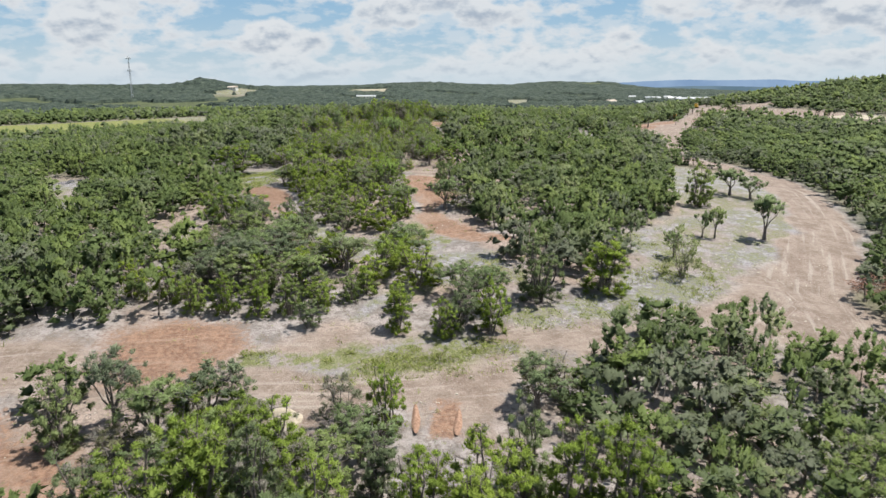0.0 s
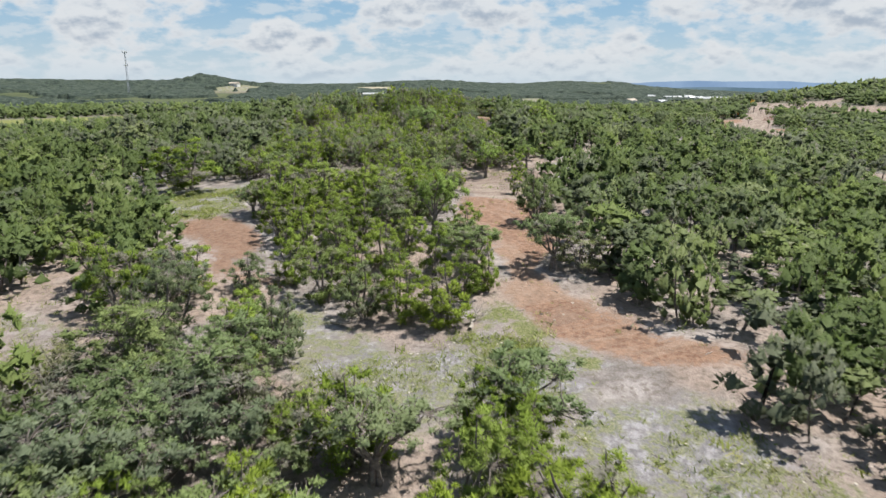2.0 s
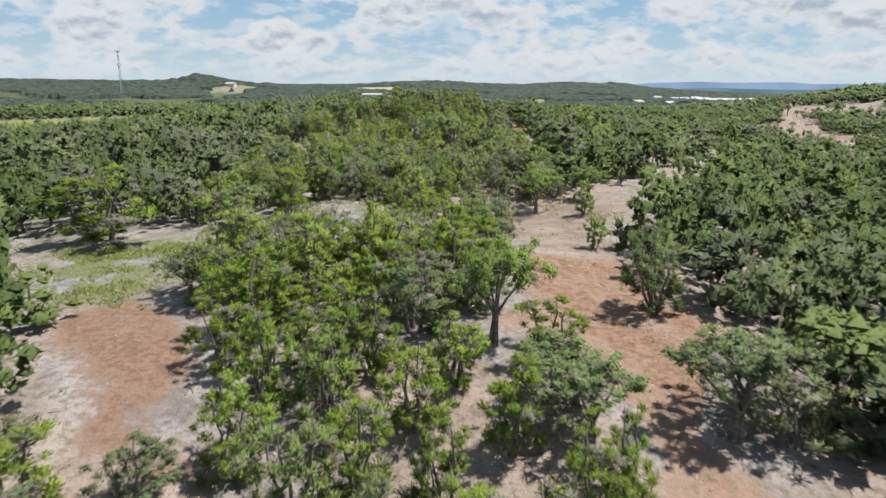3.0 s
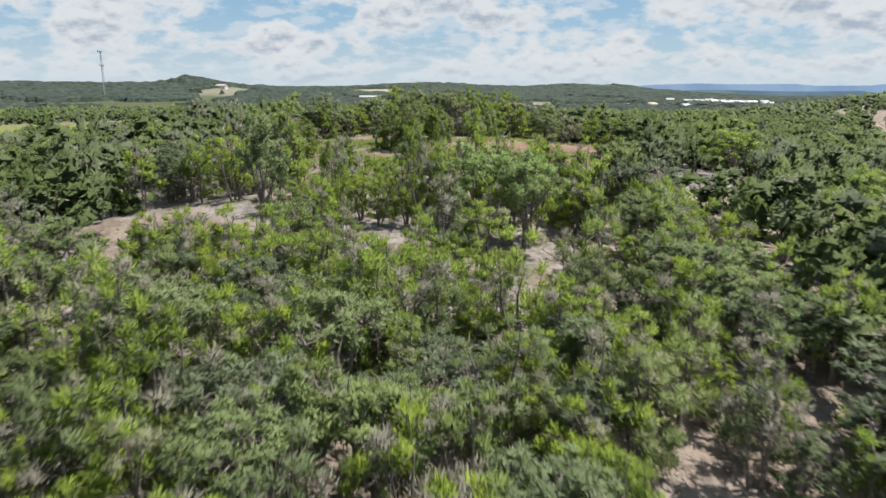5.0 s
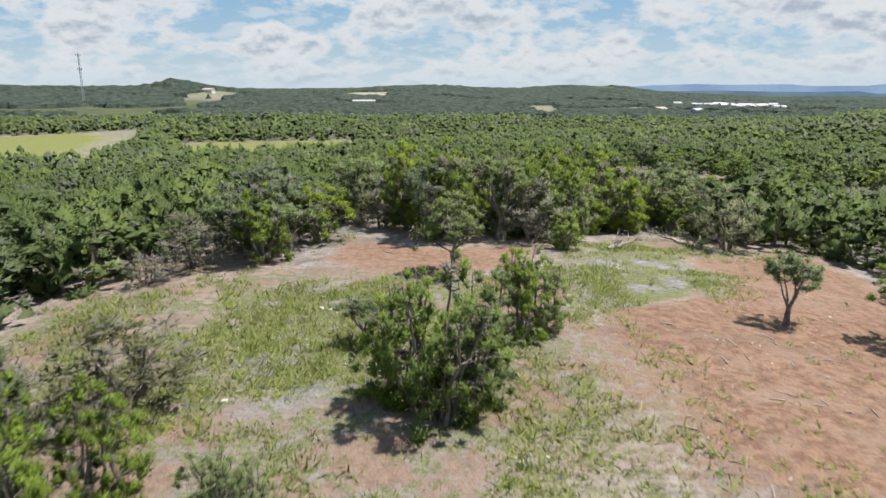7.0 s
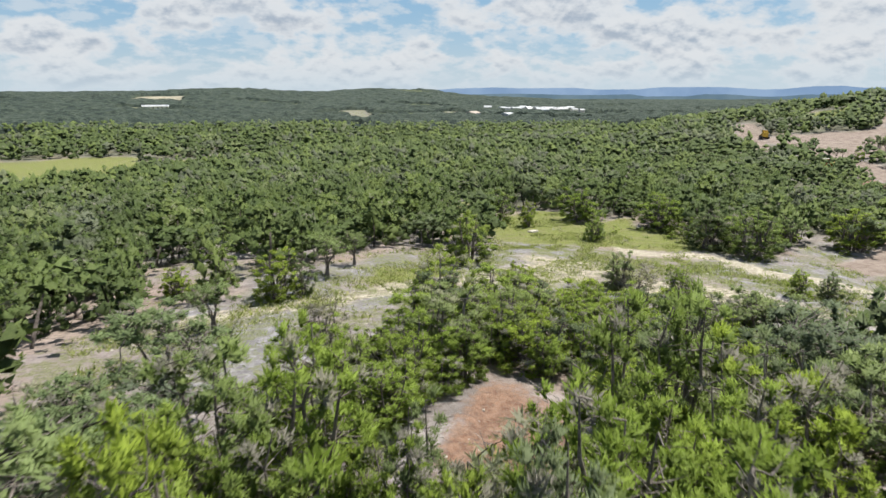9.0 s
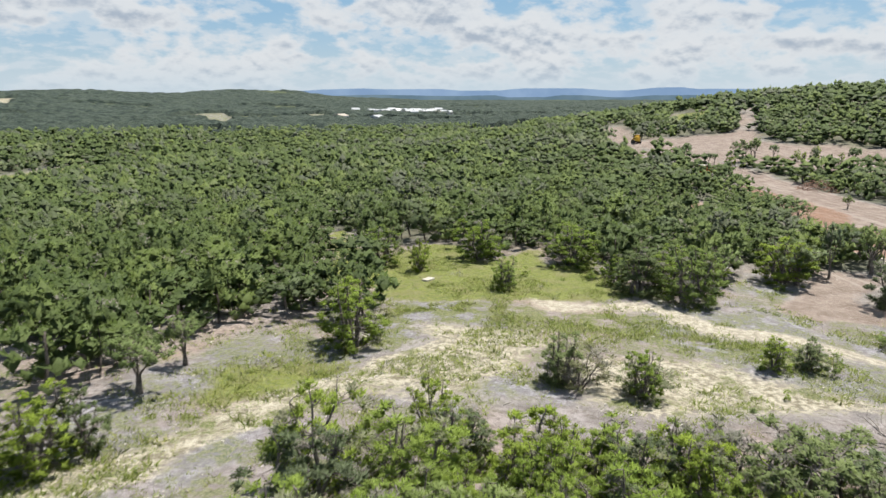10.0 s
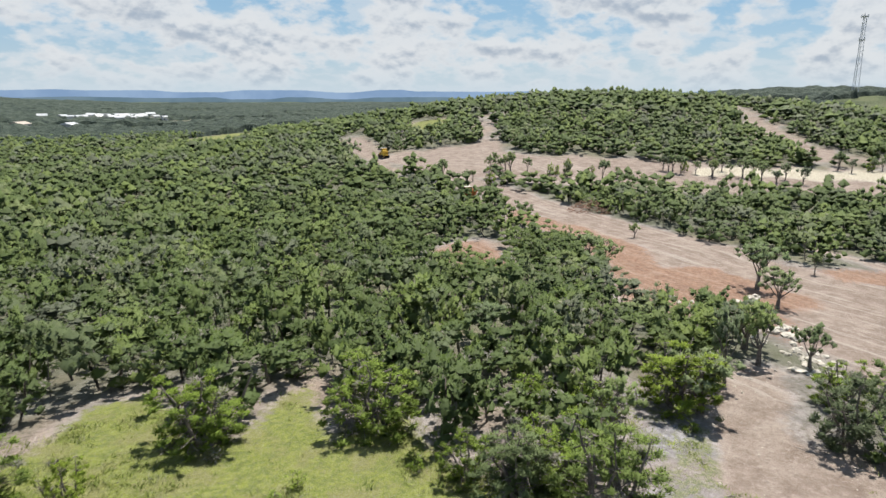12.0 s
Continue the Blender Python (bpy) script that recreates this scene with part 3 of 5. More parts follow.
def plumes(rs, c, rad, blades, size, thin, rise, core=0.0, dead=0.10, calm=0.0):
    """Foliage: every plume is a small brush of narrow sprays round the end of a twig.
    Gives corners, three-sided faces, each corner's tint and the way its surface faces."""
    n = len(c)
    mid = np.array([0.0, 0.0, c[:, 2].mean() * 0.75])
    away = unit(c - mid)
    p = rs.rand(n)
    u = unit(rs.normal(size=(n, blades, 3)) + np.array([0, 0, 0.30]) + away[:, None, :] * 0.45)
    r = rad[:, None, None]
    foot = c[:, None, :] + u * r * (0.10 + 0.62 * rs.rand(n, blades, 1))
    way = unit(u * 0.7 + rs.normal(size=u.shape) * 0.6 + np.array([0, 0, rise]))
    side = unit(np.cross(way, u + rs.normal(size=u.shape) * 0.6 + np.array([0, 0, 0.25])))
    ln = r * size * (0.55 + 0.75 * rs.rand(n, blades, 1))
    wd = ln * thin * (0.7 + 0.6 * rs.rand(n, blades, 1))
    v = np.stack([foot - side * wd * 0.5, foot + side * wd * 0.5, foot + way * ln], 2)
    out = unit(u * (0.55 - 0.3 * calm) + away[:, None, :] * 0.55 + np.array([0, 0, 0.38 + 0.25 * calm]) + rs.normal(size=u.shape) * (0.34 - 0.14 * calm))
    turned = (np.cross(v[:, :, 1] - v[:, :, 0], v[:, :, 2] - v[:, :, 0]) * out).sum(2) < 0
    v[turned] = v[turned][:, [1, 0, 2]]
    # tint varies at random, paler towards spray tips and the plume's top
    plume_tone = 0.40 * p[:, None] + 0.34 * rs.rand(n, blades) + 0.26 * (0.5 + 0.5 * u[:, :, 2])
    t = 0.20 + 0.80 * np.clip(plume_tone[:, :, None] * np.array([0.82, 0.82, 1.15]), 0, 1)
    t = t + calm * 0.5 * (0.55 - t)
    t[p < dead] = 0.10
    v, t, nm = v.reshape(-1, 3), t.ravel(), np.repeat(out.reshape(-1, 3), 3, 0)
    f = np.arange(len(v)).reshape(-1, 3)
    if core:                              # a rough solid inner mass that closes the crown, under the sprays
        d = unit(np.array([(1, 0, 0.1), (0, 1, -0.1), (-1, 0, 0.1), (0, -1, -0.1), (0.1, 0, 1), (0, 0.1, -1)], float)) * np.array([1, 1, 1.35])
        cv = c[:, None, :] + d[None] * r * core * rs.uniform(0.7, 1.25, (n, 6, 1)) + rs.normal(size=(n, 6, 3)) * r * 0.10
        tri = np.array([(0, 1, 4), (1, 2, 4), (2, 3, 4), (3, 0, 4), (1, 0, 5), (2, 1, 5), (3, 2, 5), (0, 3, 5)])
        cf = tri[None] + (len(v) + np.arange(n) * 6)[:, None, None]
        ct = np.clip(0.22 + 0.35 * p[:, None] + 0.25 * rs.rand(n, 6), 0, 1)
        cn = unit(d[None] * (0.6 - 0.3 * calm) + away[:, None, :] * 0.5 + np.array([0, 0, 0.38 + 0.25 * calm]))
        v, f = np.concatenate([v, cv.reshape(-1, 3)]), np.concatenate([f, cf.reshape(-1, 3)])
        t, nm = np.concatenate([t, ct.ravel()]), np.concatenate([nm, cn.reshape(-1, 3)])
    v[:, 2] = np.maximum(v[:, 2], 0.03)
    return v, f, t, nm


def crown_plan(rs, kind, n, h=4.2, r=1.8):
    """Stem tops, and the centres and radii of the plumes of one crown."""
    if kind in "jhsy":
        k = {"j": rs.randint(3, 6), "h": rs.randint(5, 8), "s": 2, "y": rs.randint(2, 4)}[kind]
        a = rs.rand() * 6.283 + np.arange(k) * 6.283 / k + rs.uniform(-0.5, 0.5, k)
        q = r * rs.uniform(0.22, 0.58, k)
        q[0] *= 0.3
        tall = h * rs.uniform(0.66, 0.96, k)
        tall[0] = h * 0.97
        tops = np.stack([q * np.cos(a), q * np.sin(a), tall], 1)
        w = tall / tall.sum()
        stem = rs.choice(k, n, p=w)
        low = {"j": 0.06, "h": 0.03, "s": 0.03, "y": 0.22}[kind]
        t = low + (1 - low) * rs.rand(n) ** 0.85
        prof = np.sin(np.pi * np.clip(0.20 + 0.76 * t, 0, 1)) ** 0.75
        if kind == "h":
            prof = np.sin(np.pi * np.clip(0.36 + 0.60 * t, 0, 1)) ** 0.7
        b = rs.rand(n) * 6.283
        off = r * {"j": 0.62, "h": 0.60, "s": 0.7, "y": 0.66}[kind] * prof * np.sqrt(rs.uniform(0.08, 1, n))
        base = np.array([0, 0, h * 0.04])
        bow = (t ** 0.75)[:, None]
        c = base + (tops[stem] - base) * np.concatenate([bow, bow, t[:, None]], 1)
        c = c + np.stack([off * np.cos(b), off * np.sin(b), -off * 0.25 + rs.normal(size=n) * 0.12], 1)
        rad = r * rs.uniform(0.15, 0.27, n) * (1.05 - 0.30 * t) * (60.0 / n) ** 0.33
    elif kind == "b":
        tops = np.stack([r * 0.5 * np.cos(np.arange(5) * 1.257), r * 0.5 * np.sin(np.arange(5) * 1.257), h * rs.uniform(0.6, 0.95, 5)], 1)
        a, q = rs.rand(n) * 6.283, r * 0.85 * np.sqrt(rs.rand(n))
        c = np.stack([q * np.cos(a), q * np.sin(a), h * (0.12 + 0.78 * rs.rand(n) * (1.1 - 0.5 * q / r))], 1)
        rad = r * rs.uniform(0.14, 0.24, n) * (60.0 / n) ** 0.33
    else:
        k = rs.randint(5, 8)
        a = rs.rand() * 6.283 + np.arange(k) * 6.283 / k + rs.uniform(-0.5, 0.5, k)
        q = r * rs.uniform(0.18, 0.74, k)
        tops = np.stack([q * np.cos(a), q * np.sin(a), h * (0.86 - 0.30 * q / r) * rs.uniform(0.78, 1.05, k)], 1)
        # the crown is several uneven heads, one over each main limb
        heads = np.concatenate([tops, [[0, 0, h * 0.74]]])
        size = rs.uniform(0.30, 0.56, k + 1) * r
        pick = rs.choice(k + 1, n, p=size ** 2 / (size ** 2).sum())
        d = unit(rs.normal(size=(n, 3)) + np.array([0, 0, 0.15]))
        c = heads[pick] + d * (size[pick] * (0.30 + 0.75 * rs.rand(n) ** 0.6))[:, None] * np.array([1, 1, 0.85]) + rs.normal(size=(n, 3)) * 0.10
        c[:, 2] = np.clip(c[:, 2], h * 0.16, h * 0.98)
        rad = r * rs.uniform(0.11, 0.22, n) * (60.0 / n) ** 0.33
    return tops, c, rad


RISE = {"j": 0.75, "h": 0.60, "s": 0.8, "y": 0.8, "b": 0.7, "o": 0.15, "p": 0.15}


def make_tree(name, kind, seed, mat, n, blades, size, thin, core=0.0, h=4.2, r=1.8):
    """A tree of 4.2 m at the origin: an Empty at its foot with a trunk and a crown."""
    rs, rng = np.random.RandomState(seed), random.Random(seed)
    tops, c, rad = crown_plan(rs, kind, n, h, r)
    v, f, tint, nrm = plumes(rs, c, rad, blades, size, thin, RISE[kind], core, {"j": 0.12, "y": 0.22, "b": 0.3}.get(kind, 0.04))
    st = Sticks()
    fine = n * blades > 1400
    thick = {"s": 0.04, "b": 0.045, "y": 0.05, "j": 0.055, "h": 0.055}.get(kind, 0.062)
    forks = []
    for s, top in enumerate(tops):
        a = math.atan2(top[1], top[0])
        foot = (0.12 * math.cos(a), 0.12 * math.sin(a), -0.35)
        pts = bent(rng, foot, tuple(top), 0.16, 6)
        if kind in "op":                  # limbs fork from one short trunk
            knee = Vector((0.05 * math.cos(a), 0.05 * math.sin(a), h * 0.26))
            pts = bent(rng, foot, knee, 0.03, 3) + bent(rng, knee, tuple(top), 0.14, 4)[1:]
        st.limb(pts, [thick * 1.6, thick * 1.25, thick * 1.0, thick * 0.75, thick * 0.5, thick * 0.2], 5 if fine else 3)
        forks += pts[2:]
    for k in range(len(c)):
        if not fine and k % 3:
            continue
        p = Vector(c[k])
        a = min(forks, key=lambda q: (q - p).length + 0.9 * max(q.z - p.z, 0) + rng.uniform(0, 0.35))
        pts = bent(rng, a, p, 0.12, 4 if fine else 3)
        st.limb(pts, [thick * 0.42, thick * 0.32, thick * 0.22, thick * 0.10][:len(pts)], 3)
        for _ in range((3 if kind in "by" else 1) if fine else 0):
            e = pts[rng.randint(1, 3)]
            q = e + Vector((rng.gauss(0, 1), rng.gauss(0, 1), rng.uniform(-0.2, 1.2))).normalized() * rng.uniform(0.25, 0.6)
            st.limb([e, q], [0.014, 0.004], 3)
    tree = new(name)
    trunk = new("trunk", st.mesh("trunk", M_BARK))
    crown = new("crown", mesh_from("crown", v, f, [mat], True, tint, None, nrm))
    trunk.parent = crown.parent = tree
    return tree


# by kind: name, material; by kind and grade: plumes, sprays each, their length by plume and width by length, inner mass
SORTS = {"j": ("juniper_tree", M_JUNIPER), "o": ("live_oak_tree", M_OAK), "p": ("pale_oak_tree", M_PALE), "b": ("grey_bush_tree", M_BARE), "h": ("bushy_juniper", M_JUNIPER), "s": ("young_juniper", M_JUNIPER), "y": ("scrub_juniper", M_JUNIPER)}
SPEC = {
    "j0": (70, 120, 0.48, 0.24), "o0": (80, 110, 0.38, 0.42), "p0": (90, 100, 0.40, 0.45), "b0": (60, 40, 0.70, 0.22), "s0": (34, 60, 0.60, 0.28),
    "j1": (66, 100, 0.46, 0.32, 0.34), "o1": (92, 70, 0.42, 0.46, 0.36), "b1": (60, 36, 0.70, 0.26), "s1": (24, 36, 0.62, 0.36),
    "h1": (110, 100, 0.42, 0.36, 0.40), "y0": (34, 90, 0.52, 0.24), "y1": (34, 60, 0.54, 0.30),
    "j2": (56, 34, 0.52, 0.42, 0.56), "o2": (60, 32, 0.50, 0.52, 0.60), "b2": (34, 20, 0.8, 0.34),
}
STOCK = {"j0": 7, "o0": 5, "p0": 3, "h1": 5, "b0": 3, "s0": 2, "j1": 10, "o1": 7, "b1": 4, "s1": 2, "j2": 9, "o2": 7, "b2": 3, "y0": 6, "y1": 6}
MODELS = {k: [make_tree(SORTS[k[0]][0], k[0], 100 + 17 * i + 7 * ord(k[0]) + 31 * int(k[1]), SORTS[k[0]][1], *SPEC[k]) for i in range(STOCK[k])] for k in SPEC}
TAGS = {
    "j": ("bushy green juniper tree standing on pale stony ground", "tree", "junipers of the scrub"),
    "o": ("grey-green live oak with forked trunk and spreading crown", "tree", "live oaks of the scrub"),
    "p": ("pale green oak with a broad light crown among junipers", "tree", "pale oaks"),
    "b": ("sparse grey bush with bare twigs on stony ground", "bush", "grey bushes"),
    "h": ("dense bushy juniper with branches down to the ground", "tree", "bushy junipers"),
    "y": ("scrubby thin juniper with grey dead branches below green tips", "tree", "scrub junipers"),
    "s": ("small young green juniper bush growing in the open ground", "bush", "young junipers"),
}
for k, stock in MODELS.items():
    for ob in stock:
        tagged(ob, *TAGS[k[0]])
used = {k: 0 for k in SPEC}
rng = random.Random(7)

def grade_of(kind, x, y):
    """Leaf fineness: the low stretch of the ridge has the finest trees."""
    d = float(from_ridge(np.array([x]), np.array([y]))[0])
    if kind in "ph":
        return {"p": "p0", "h": "h1"}[kind]
    g = 0 if d < (7.5 if 90 < y < 133 else 0) else 1 if d < 19 else 2
    return kind + str(min(g, 1) if kind in "sy" else g)


def plant(x, y, h, r, kind):
    """Sets one tree of the given height and crown radius on the ground."""
    kind = grade_of(kind, x, y)
    i = used[kind]
    used[kind] += 1
    m = pose(x, y, float(land(x, y)) - 0.03, rng.uniform(-3, 3), rng.uniform(-3, 3), rng.uniform(0, 360)) @ Matrix.Diagonal((r / 1.8, r / 1.8, h / 4.2, 1))
    stock = MODELS[kind]
    if i < len(stock):
        stock[i].matrix_basis = m
    else:
        ob = stock[i % len(stock)]
        copy_thing(ob, m @ Matrix.Diagonal((1 / ob.scale[0], 1 / ob.scale[1], 1 / ob.scale[2], 1)))
    return (x, y, r)


# single trees that stand clear of the thickets: x, y, height, crown radius, kind
START = [
    (-11.3, 26.8, 6.5, 2.7, 'j'), (-8.7, 26.3, 6.1, 2.1, 'j'), (-13.4, 25.7, 5.4, 2.6, 'j'), (-16.2, 25.6, 4.3, 2.1, 'j'), (-5.7, 25.4, 4.8, 2.0, 'j'), (-3.4, 28.4, 3.8, 1.8, 'j'), (-1.1, 26.3, 4.7, 2.0, 'j'), (2.1, 26.8, 7.0, 2.4, 'j'), (4.2, 28.8, 6.3, 1.8, 'j'), (6.2, 27.3, 6.9, 2.0, 'j'), (1.5, 25.1, 4.8, 2.0, 'j'), (8.6, 27.1, 6.5, 2.4, 'j'), (19.5, 27.1, 7.4, 2.4, 'j'), (-20.7, 31.8, 4.8, 1.8, 'j'), (-18.5, 33.4, 5.4, 1.9, 'o'), (-6.0, 34.4, 3.6, 1.5, 'b'), (-3.3, 33.5, 4.6, 1.4, 'j'), (-3.5, 46.1, 4.1, 1.5, 'j'), (-0.1, 45.5, 3.2, 1.3, 'j'), (3.5, 46.2, 4.6, 1.6, 'j'), (-2.1, 53.7, 3.6, 2.7, 'j'), (7.8, 51.5, 5.7, 2.3, 'j'), (13.8, 54.2, 4.9, 2.9, 'j'), (28.0, 69.1, 3.2, 1.0, 'o'), (29.3, 68.9, 3.9, 1.0, 'o'), (34.5, 68.5, 5.0, 2.0, 'o'), (21.8, 57.6, 5.0, 1.6, 'b'), (32.3, 82.0, 5.7, 2.2, 'j'), (39.2, 88.6, 3.9, 2.2, 'o'), (41.1, 86.7, 3.2, 1.9, 'o'), (-13.7, 41.8, 0.6, 0.3, 's'), (22.8, 62.7, 3.0, 1.1, 'o'),
]
EDGE = [
    (-22.0, 50.0, 3.6, 1.6, 'h'), (-19.6, 48.6, 3.2, 1.5, 'h'), (-17.0, 48.3, 3.4, 1.5, 'h'), (-14.4, 48.0, 3.0, 1.4, 'h'), (-12.0, 48.4, 3.3, 1.5, 'h'), (-9.6, 49.0, 3.1, 1.4, 'h'), (-7.6, 50.4, 2.8, 1.2, 'h'), (-25.0, 50.6, 3.4, 1.5, 'h'),
]
MIDWAY = [
    (-7.3, 82.0, 5.3, 1.8, 'p'), (0.4, 86.0, 4.5, 1.9, 'j'), (-29.6, 95.3, 4.5, 3.3, 'j'), (-10.4, 97.1, 3.0, 1.6, 'j'), (-0.3, 95.4, 2.3, 0.8, 'j'),
]
FRONT = [
    (-9.6, 100.5, 2.6, 1.4, 'j'), (-12.3, 99.6, 3.4, 1.2, 'j'), (-19.7, 99.8, 3.8, 1.3, 'j'), (-7.5, 105.1, 3.5, 0.9, 'j'), (-9.5, 105.8, 4.2, 0.9, 'j'), (-13.7, 105.0, 2.0, 1.1, 'j'), (-20.3, 101.6, 3.4, 1.3, 'j'), (-20.2, 103.9, 3.0, 1.2, 'h'), (-18.4, 104.7, 2.7, 1.2, 'h'), (-16.4, 105.0, 2.6, 1.2, 'y'), (-14.8, 105.4, 2.4, 1.1, 'y'),
]
BROAD = [
    (-2.3, 107.2, 4.1, 1.6, 'p'), (2.4, 110.2, 3.2, 1.5, 'p'), (7.4, 128.7, 4.1, 1.8, 'p'), (8.1, 144.2, 4.3, 2.2, 'p'), (1.1, 105.8, 2.8, 1.0, 'j'), (-7.3, 101.2, 2.9, 1.4, 'j'), (-5.2, 101.7, 1.9, 1.2, 'j'),
]
CORE = [
    (-6.5, 69.7, 5.3, 2.0, 'j'), (-8.7, 70.4, 5.0, 1.5, 'j'), (-10.9, 70.9, 4.9, 1.6, 'j'), (-13.3, 72.8, 4.7, 1.7, 'j'), (-15.7, 74.8, 4.4, 1.5, 'j'), (-10.3, 76.9, 4.0, 1.6, 'j'), (-13.1, 77.1, 4.2, 1.5, 'j'), (-15.6, 78.4, 4.1, 1.4, 'j'), (-5.3, 72.6, 3.6, 1.3, 'j'), (-7.1, 75.6, 4.3, 1.4, 'j'), (-4.1, 73.4, 3.9, 1.0, 'j'), (-11.8, 74.1, 4.2, 1.4, 'j'), (-9.2, 73.1, 4.3, 1.3, 'j'), (-15.8, 66.3, 3.4, 1.2, 'p'), (-14.9, 67.0, 2.4, 0.9, 'j'),
]
HILLTOP = [
    (-23.3, 144.6, 4.2, 0.9, 'j'), (-20.0, 146.0, 1.4, 0.6, 'j'), (-18.9, 144.6, 2.1, 0.5, 'j'), (-24.6, 146.2, 3.8, 1.1, 'j'), (-22.2, 145.8, 3.0, 0.8, 'j'), (-15.6, 149.2, 4.4, 1.25, 'j'), (-16.6, 150.2, 3.4, 1.1, 'j'), (-14.7, 150.2, 3.7, 1.0, 'j'), (-15.0, 163.0, 3.7, 1.6, 'o'), (-13.0, 154.2, 3.2, 0.95, 'j'), (-12.2, 154.9, 2.6, 0.8, 'j'), (-3.1, 156.8, 2.9, 1.2, 'o'), (1.6, 156.1, 4.0, 1.5, 'j'), (-9.0, 168.0, 2.2, 0.8, 'j'), (4.7, 162.0, 1.8, 0.8, 'b'), (-17.5, 142.6, 0.2, 0.2, 's'), (-15.5, 142.9, 0.4, 0.3, 's'), (-18.0, 153.9, 1.8, 1.0, 'o'), (-23.9, 150.4, 2.7, 1.5, 'b'), (-25.6, 148.6, 2.4, 1.1, 'b'),
]
WEST = [
    (-18.0, 197.2, 2.8, 1.4, 'o'), (-12.9, 194.3, 2.1, 0.9, 'b'), (-14.8, 201.7, 2.9, 1.4, 'j'), (-18.0, 207.6, 2.9, 1.3, 'j'), (-11.3, 207.4, 3.3, 1.6, 'o'), (-0.7, 209.1, 4.0, 1.8, 'j'), (-1.7, 198.0, 2.8, 0.8, 'j'), (6.3, 200.4, 2.8, 0.95, 'j'), (6.9, 199.7, 2.4, 1.2, 'b'), (8.8, 197.5, 2.4, 0.9, 'j'), (9.3, 197.9, 2.2, 1.0, 'b'), (18.1, 197.5, 1.9, 0.9, 'j'), (19.9, 196.9, 1.8, 0.8, 'j'), (-13.4, 202.1, 2.7, 0.8, 'j'), (-9.1, 210.0, 2.7, 1.0, 'o'), (-20.5, 205.5, 2.0, 1.0, 'j'),
]
MEADOW = [
    (13.4, 216.2, 2.6, 1.0, 'j'), (14.4, 216.9, 1.6, 0.6, 'j'), (8.3, 227.4, 3.5, 1.9, 'j'), (10.4, 223.8, 2.8, 0.9, 'j'), (16.8, 225.1, 3.8, 2.0, 'j'), (23.2, 220.4, 3.6, 2.2, 'j'), (21.9, 211.5, 3.6, 2.0, 'j'), (23.7, 208.2, 4.2, 2.1, 'j'), (30.5, 211.2, 3.4, 1.2, 'o'), (36.2, 208.7, 3.8, 1.9, 'o'), (47.7, 209.5, 3.8, 2.2, 'o'), (37.6, 202.1, 4.1, 1.7, 'j'), (4.4, 220.7, 1.7, 0.9, 's'), (20.1, 195.7, 1.3, 0.4, 's'), (15.4, 195.0, 0.6, 0.2, 's'), (17.3, 219.1, 0.8, 0.4, 's'), (22.2, 216.8, 0.9, 0.4, 's'), (36.2, 222.8, 3.3, 1.8, 'o'), (28.6, 197.4, 1.6, 0.9, 's'),
]
STRIP = [
    (101.9, 282.8, 5.7, 2.5, 'o'), (102.2, 278.2, 6.0, 2.7, 'o'), (102.5, 273.8, 4.6, 2.0, 'o'), (118.9, 280.8, 5.7, 2.5, 'o'), (119.2, 276.0, 6.1, 2.6, 'o'), (119.5, 271.4, 6.5, 2.8, 'o'), (119.8, 267.0, 4.9, 2.1, 'o'), (120.1, 262.7, 5.3, 2.3, 'o'), (122.0, 256.6, 5.7, 2.5, 'o'), (122.4, 252.7, 6.0, 2.6, 'o'), (122.7, 248.9, 4.6, 2.0, 'o'), (141.1, 252.5, 5.7, 2.4, 'o'), (141.5, 248.4, 6.1, 2.6, 'o'), (141.8, 244.5, 6.5, 2.8, 'o'), (142.1, 240.6, 4.9, 2.1, 'o'), (142.4, 236.9, 5.3, 2.3, 'o'), (142.6, 233.3, 5.7, 2.5, 'o'), (142.8, 229.8, 6.1, 2.7, 'o'), (143.0, 226.4, 4.6, 2.0, 'o'), (144.8, 221.1, 5.0, 2.2, 'o'), (167.2, 221.4, 6.2, 2.7, 'o'), (167.4, 217.8, 6.6, 2.9, 'o'), (167.5, 214.3, 5.0, 2.1, 'o'),
]
FLANK = [
    (-22.9, 68.3, 4.3, 2.0, 'j'), (-19.8, 67.0, 4.1, 1.9, 'j'), (-19.8, 64.4, 3.6, 1.9, 'j'), (-16.0, 64.9, 3.3, 1.8, 'j'), (-14.1, 65.4, 4.1, 1.4, 'j'), (-20.7, 72.1, 3.0, 1.8, 'j'), (-17.9, 73.0, 2.5, 1.5, 'j'), (-26.5, 72.8, 3.3, 1.8, 'j'), (-20.7, 69.7, 3.6, 1.7, 'o'),
]
LOWER = [
    (-10.7, 131.4, 4.9, 1.1, 'j'), (-9.5, 131.7, 4.4, 0.8, 'j'), (-12.6, 131.7, 4.3, 0.7, 'j'), (-13.7, 131.5, 4.2, 0.7, 'o'), (-15.3, 131.8, 2.5, 0.9, 'j'), (-18.3, 132.3, 3.0, 1.0, 'j'), (-16.9, 130.9, 2.4, 1.0, 'j'), (-7.3, 132.9, 3.8, 1.3, 'j'), (-8.7, 131.7, 3.3, 1.0, 'o'), (-5.7, 132.2, 2.7, 1.4, 'j'), (-3.5, 133.2, 2.4, 1.2, 'j'), (-12.1, 129.2, 3.5, 1.1, 'j'), (-14.6, 128.9, 2.9, 1.1, 'j'), (-19.6, 130.9, 2.4, 1.1, 'j'), (-20.3, 128.9, 2.4, 1.1, 'j'), (-11.5, 128.1, 2.5, 1.0, 'j'), (-16.0, 128.0, 2.3, 1.0, 'j'),
]
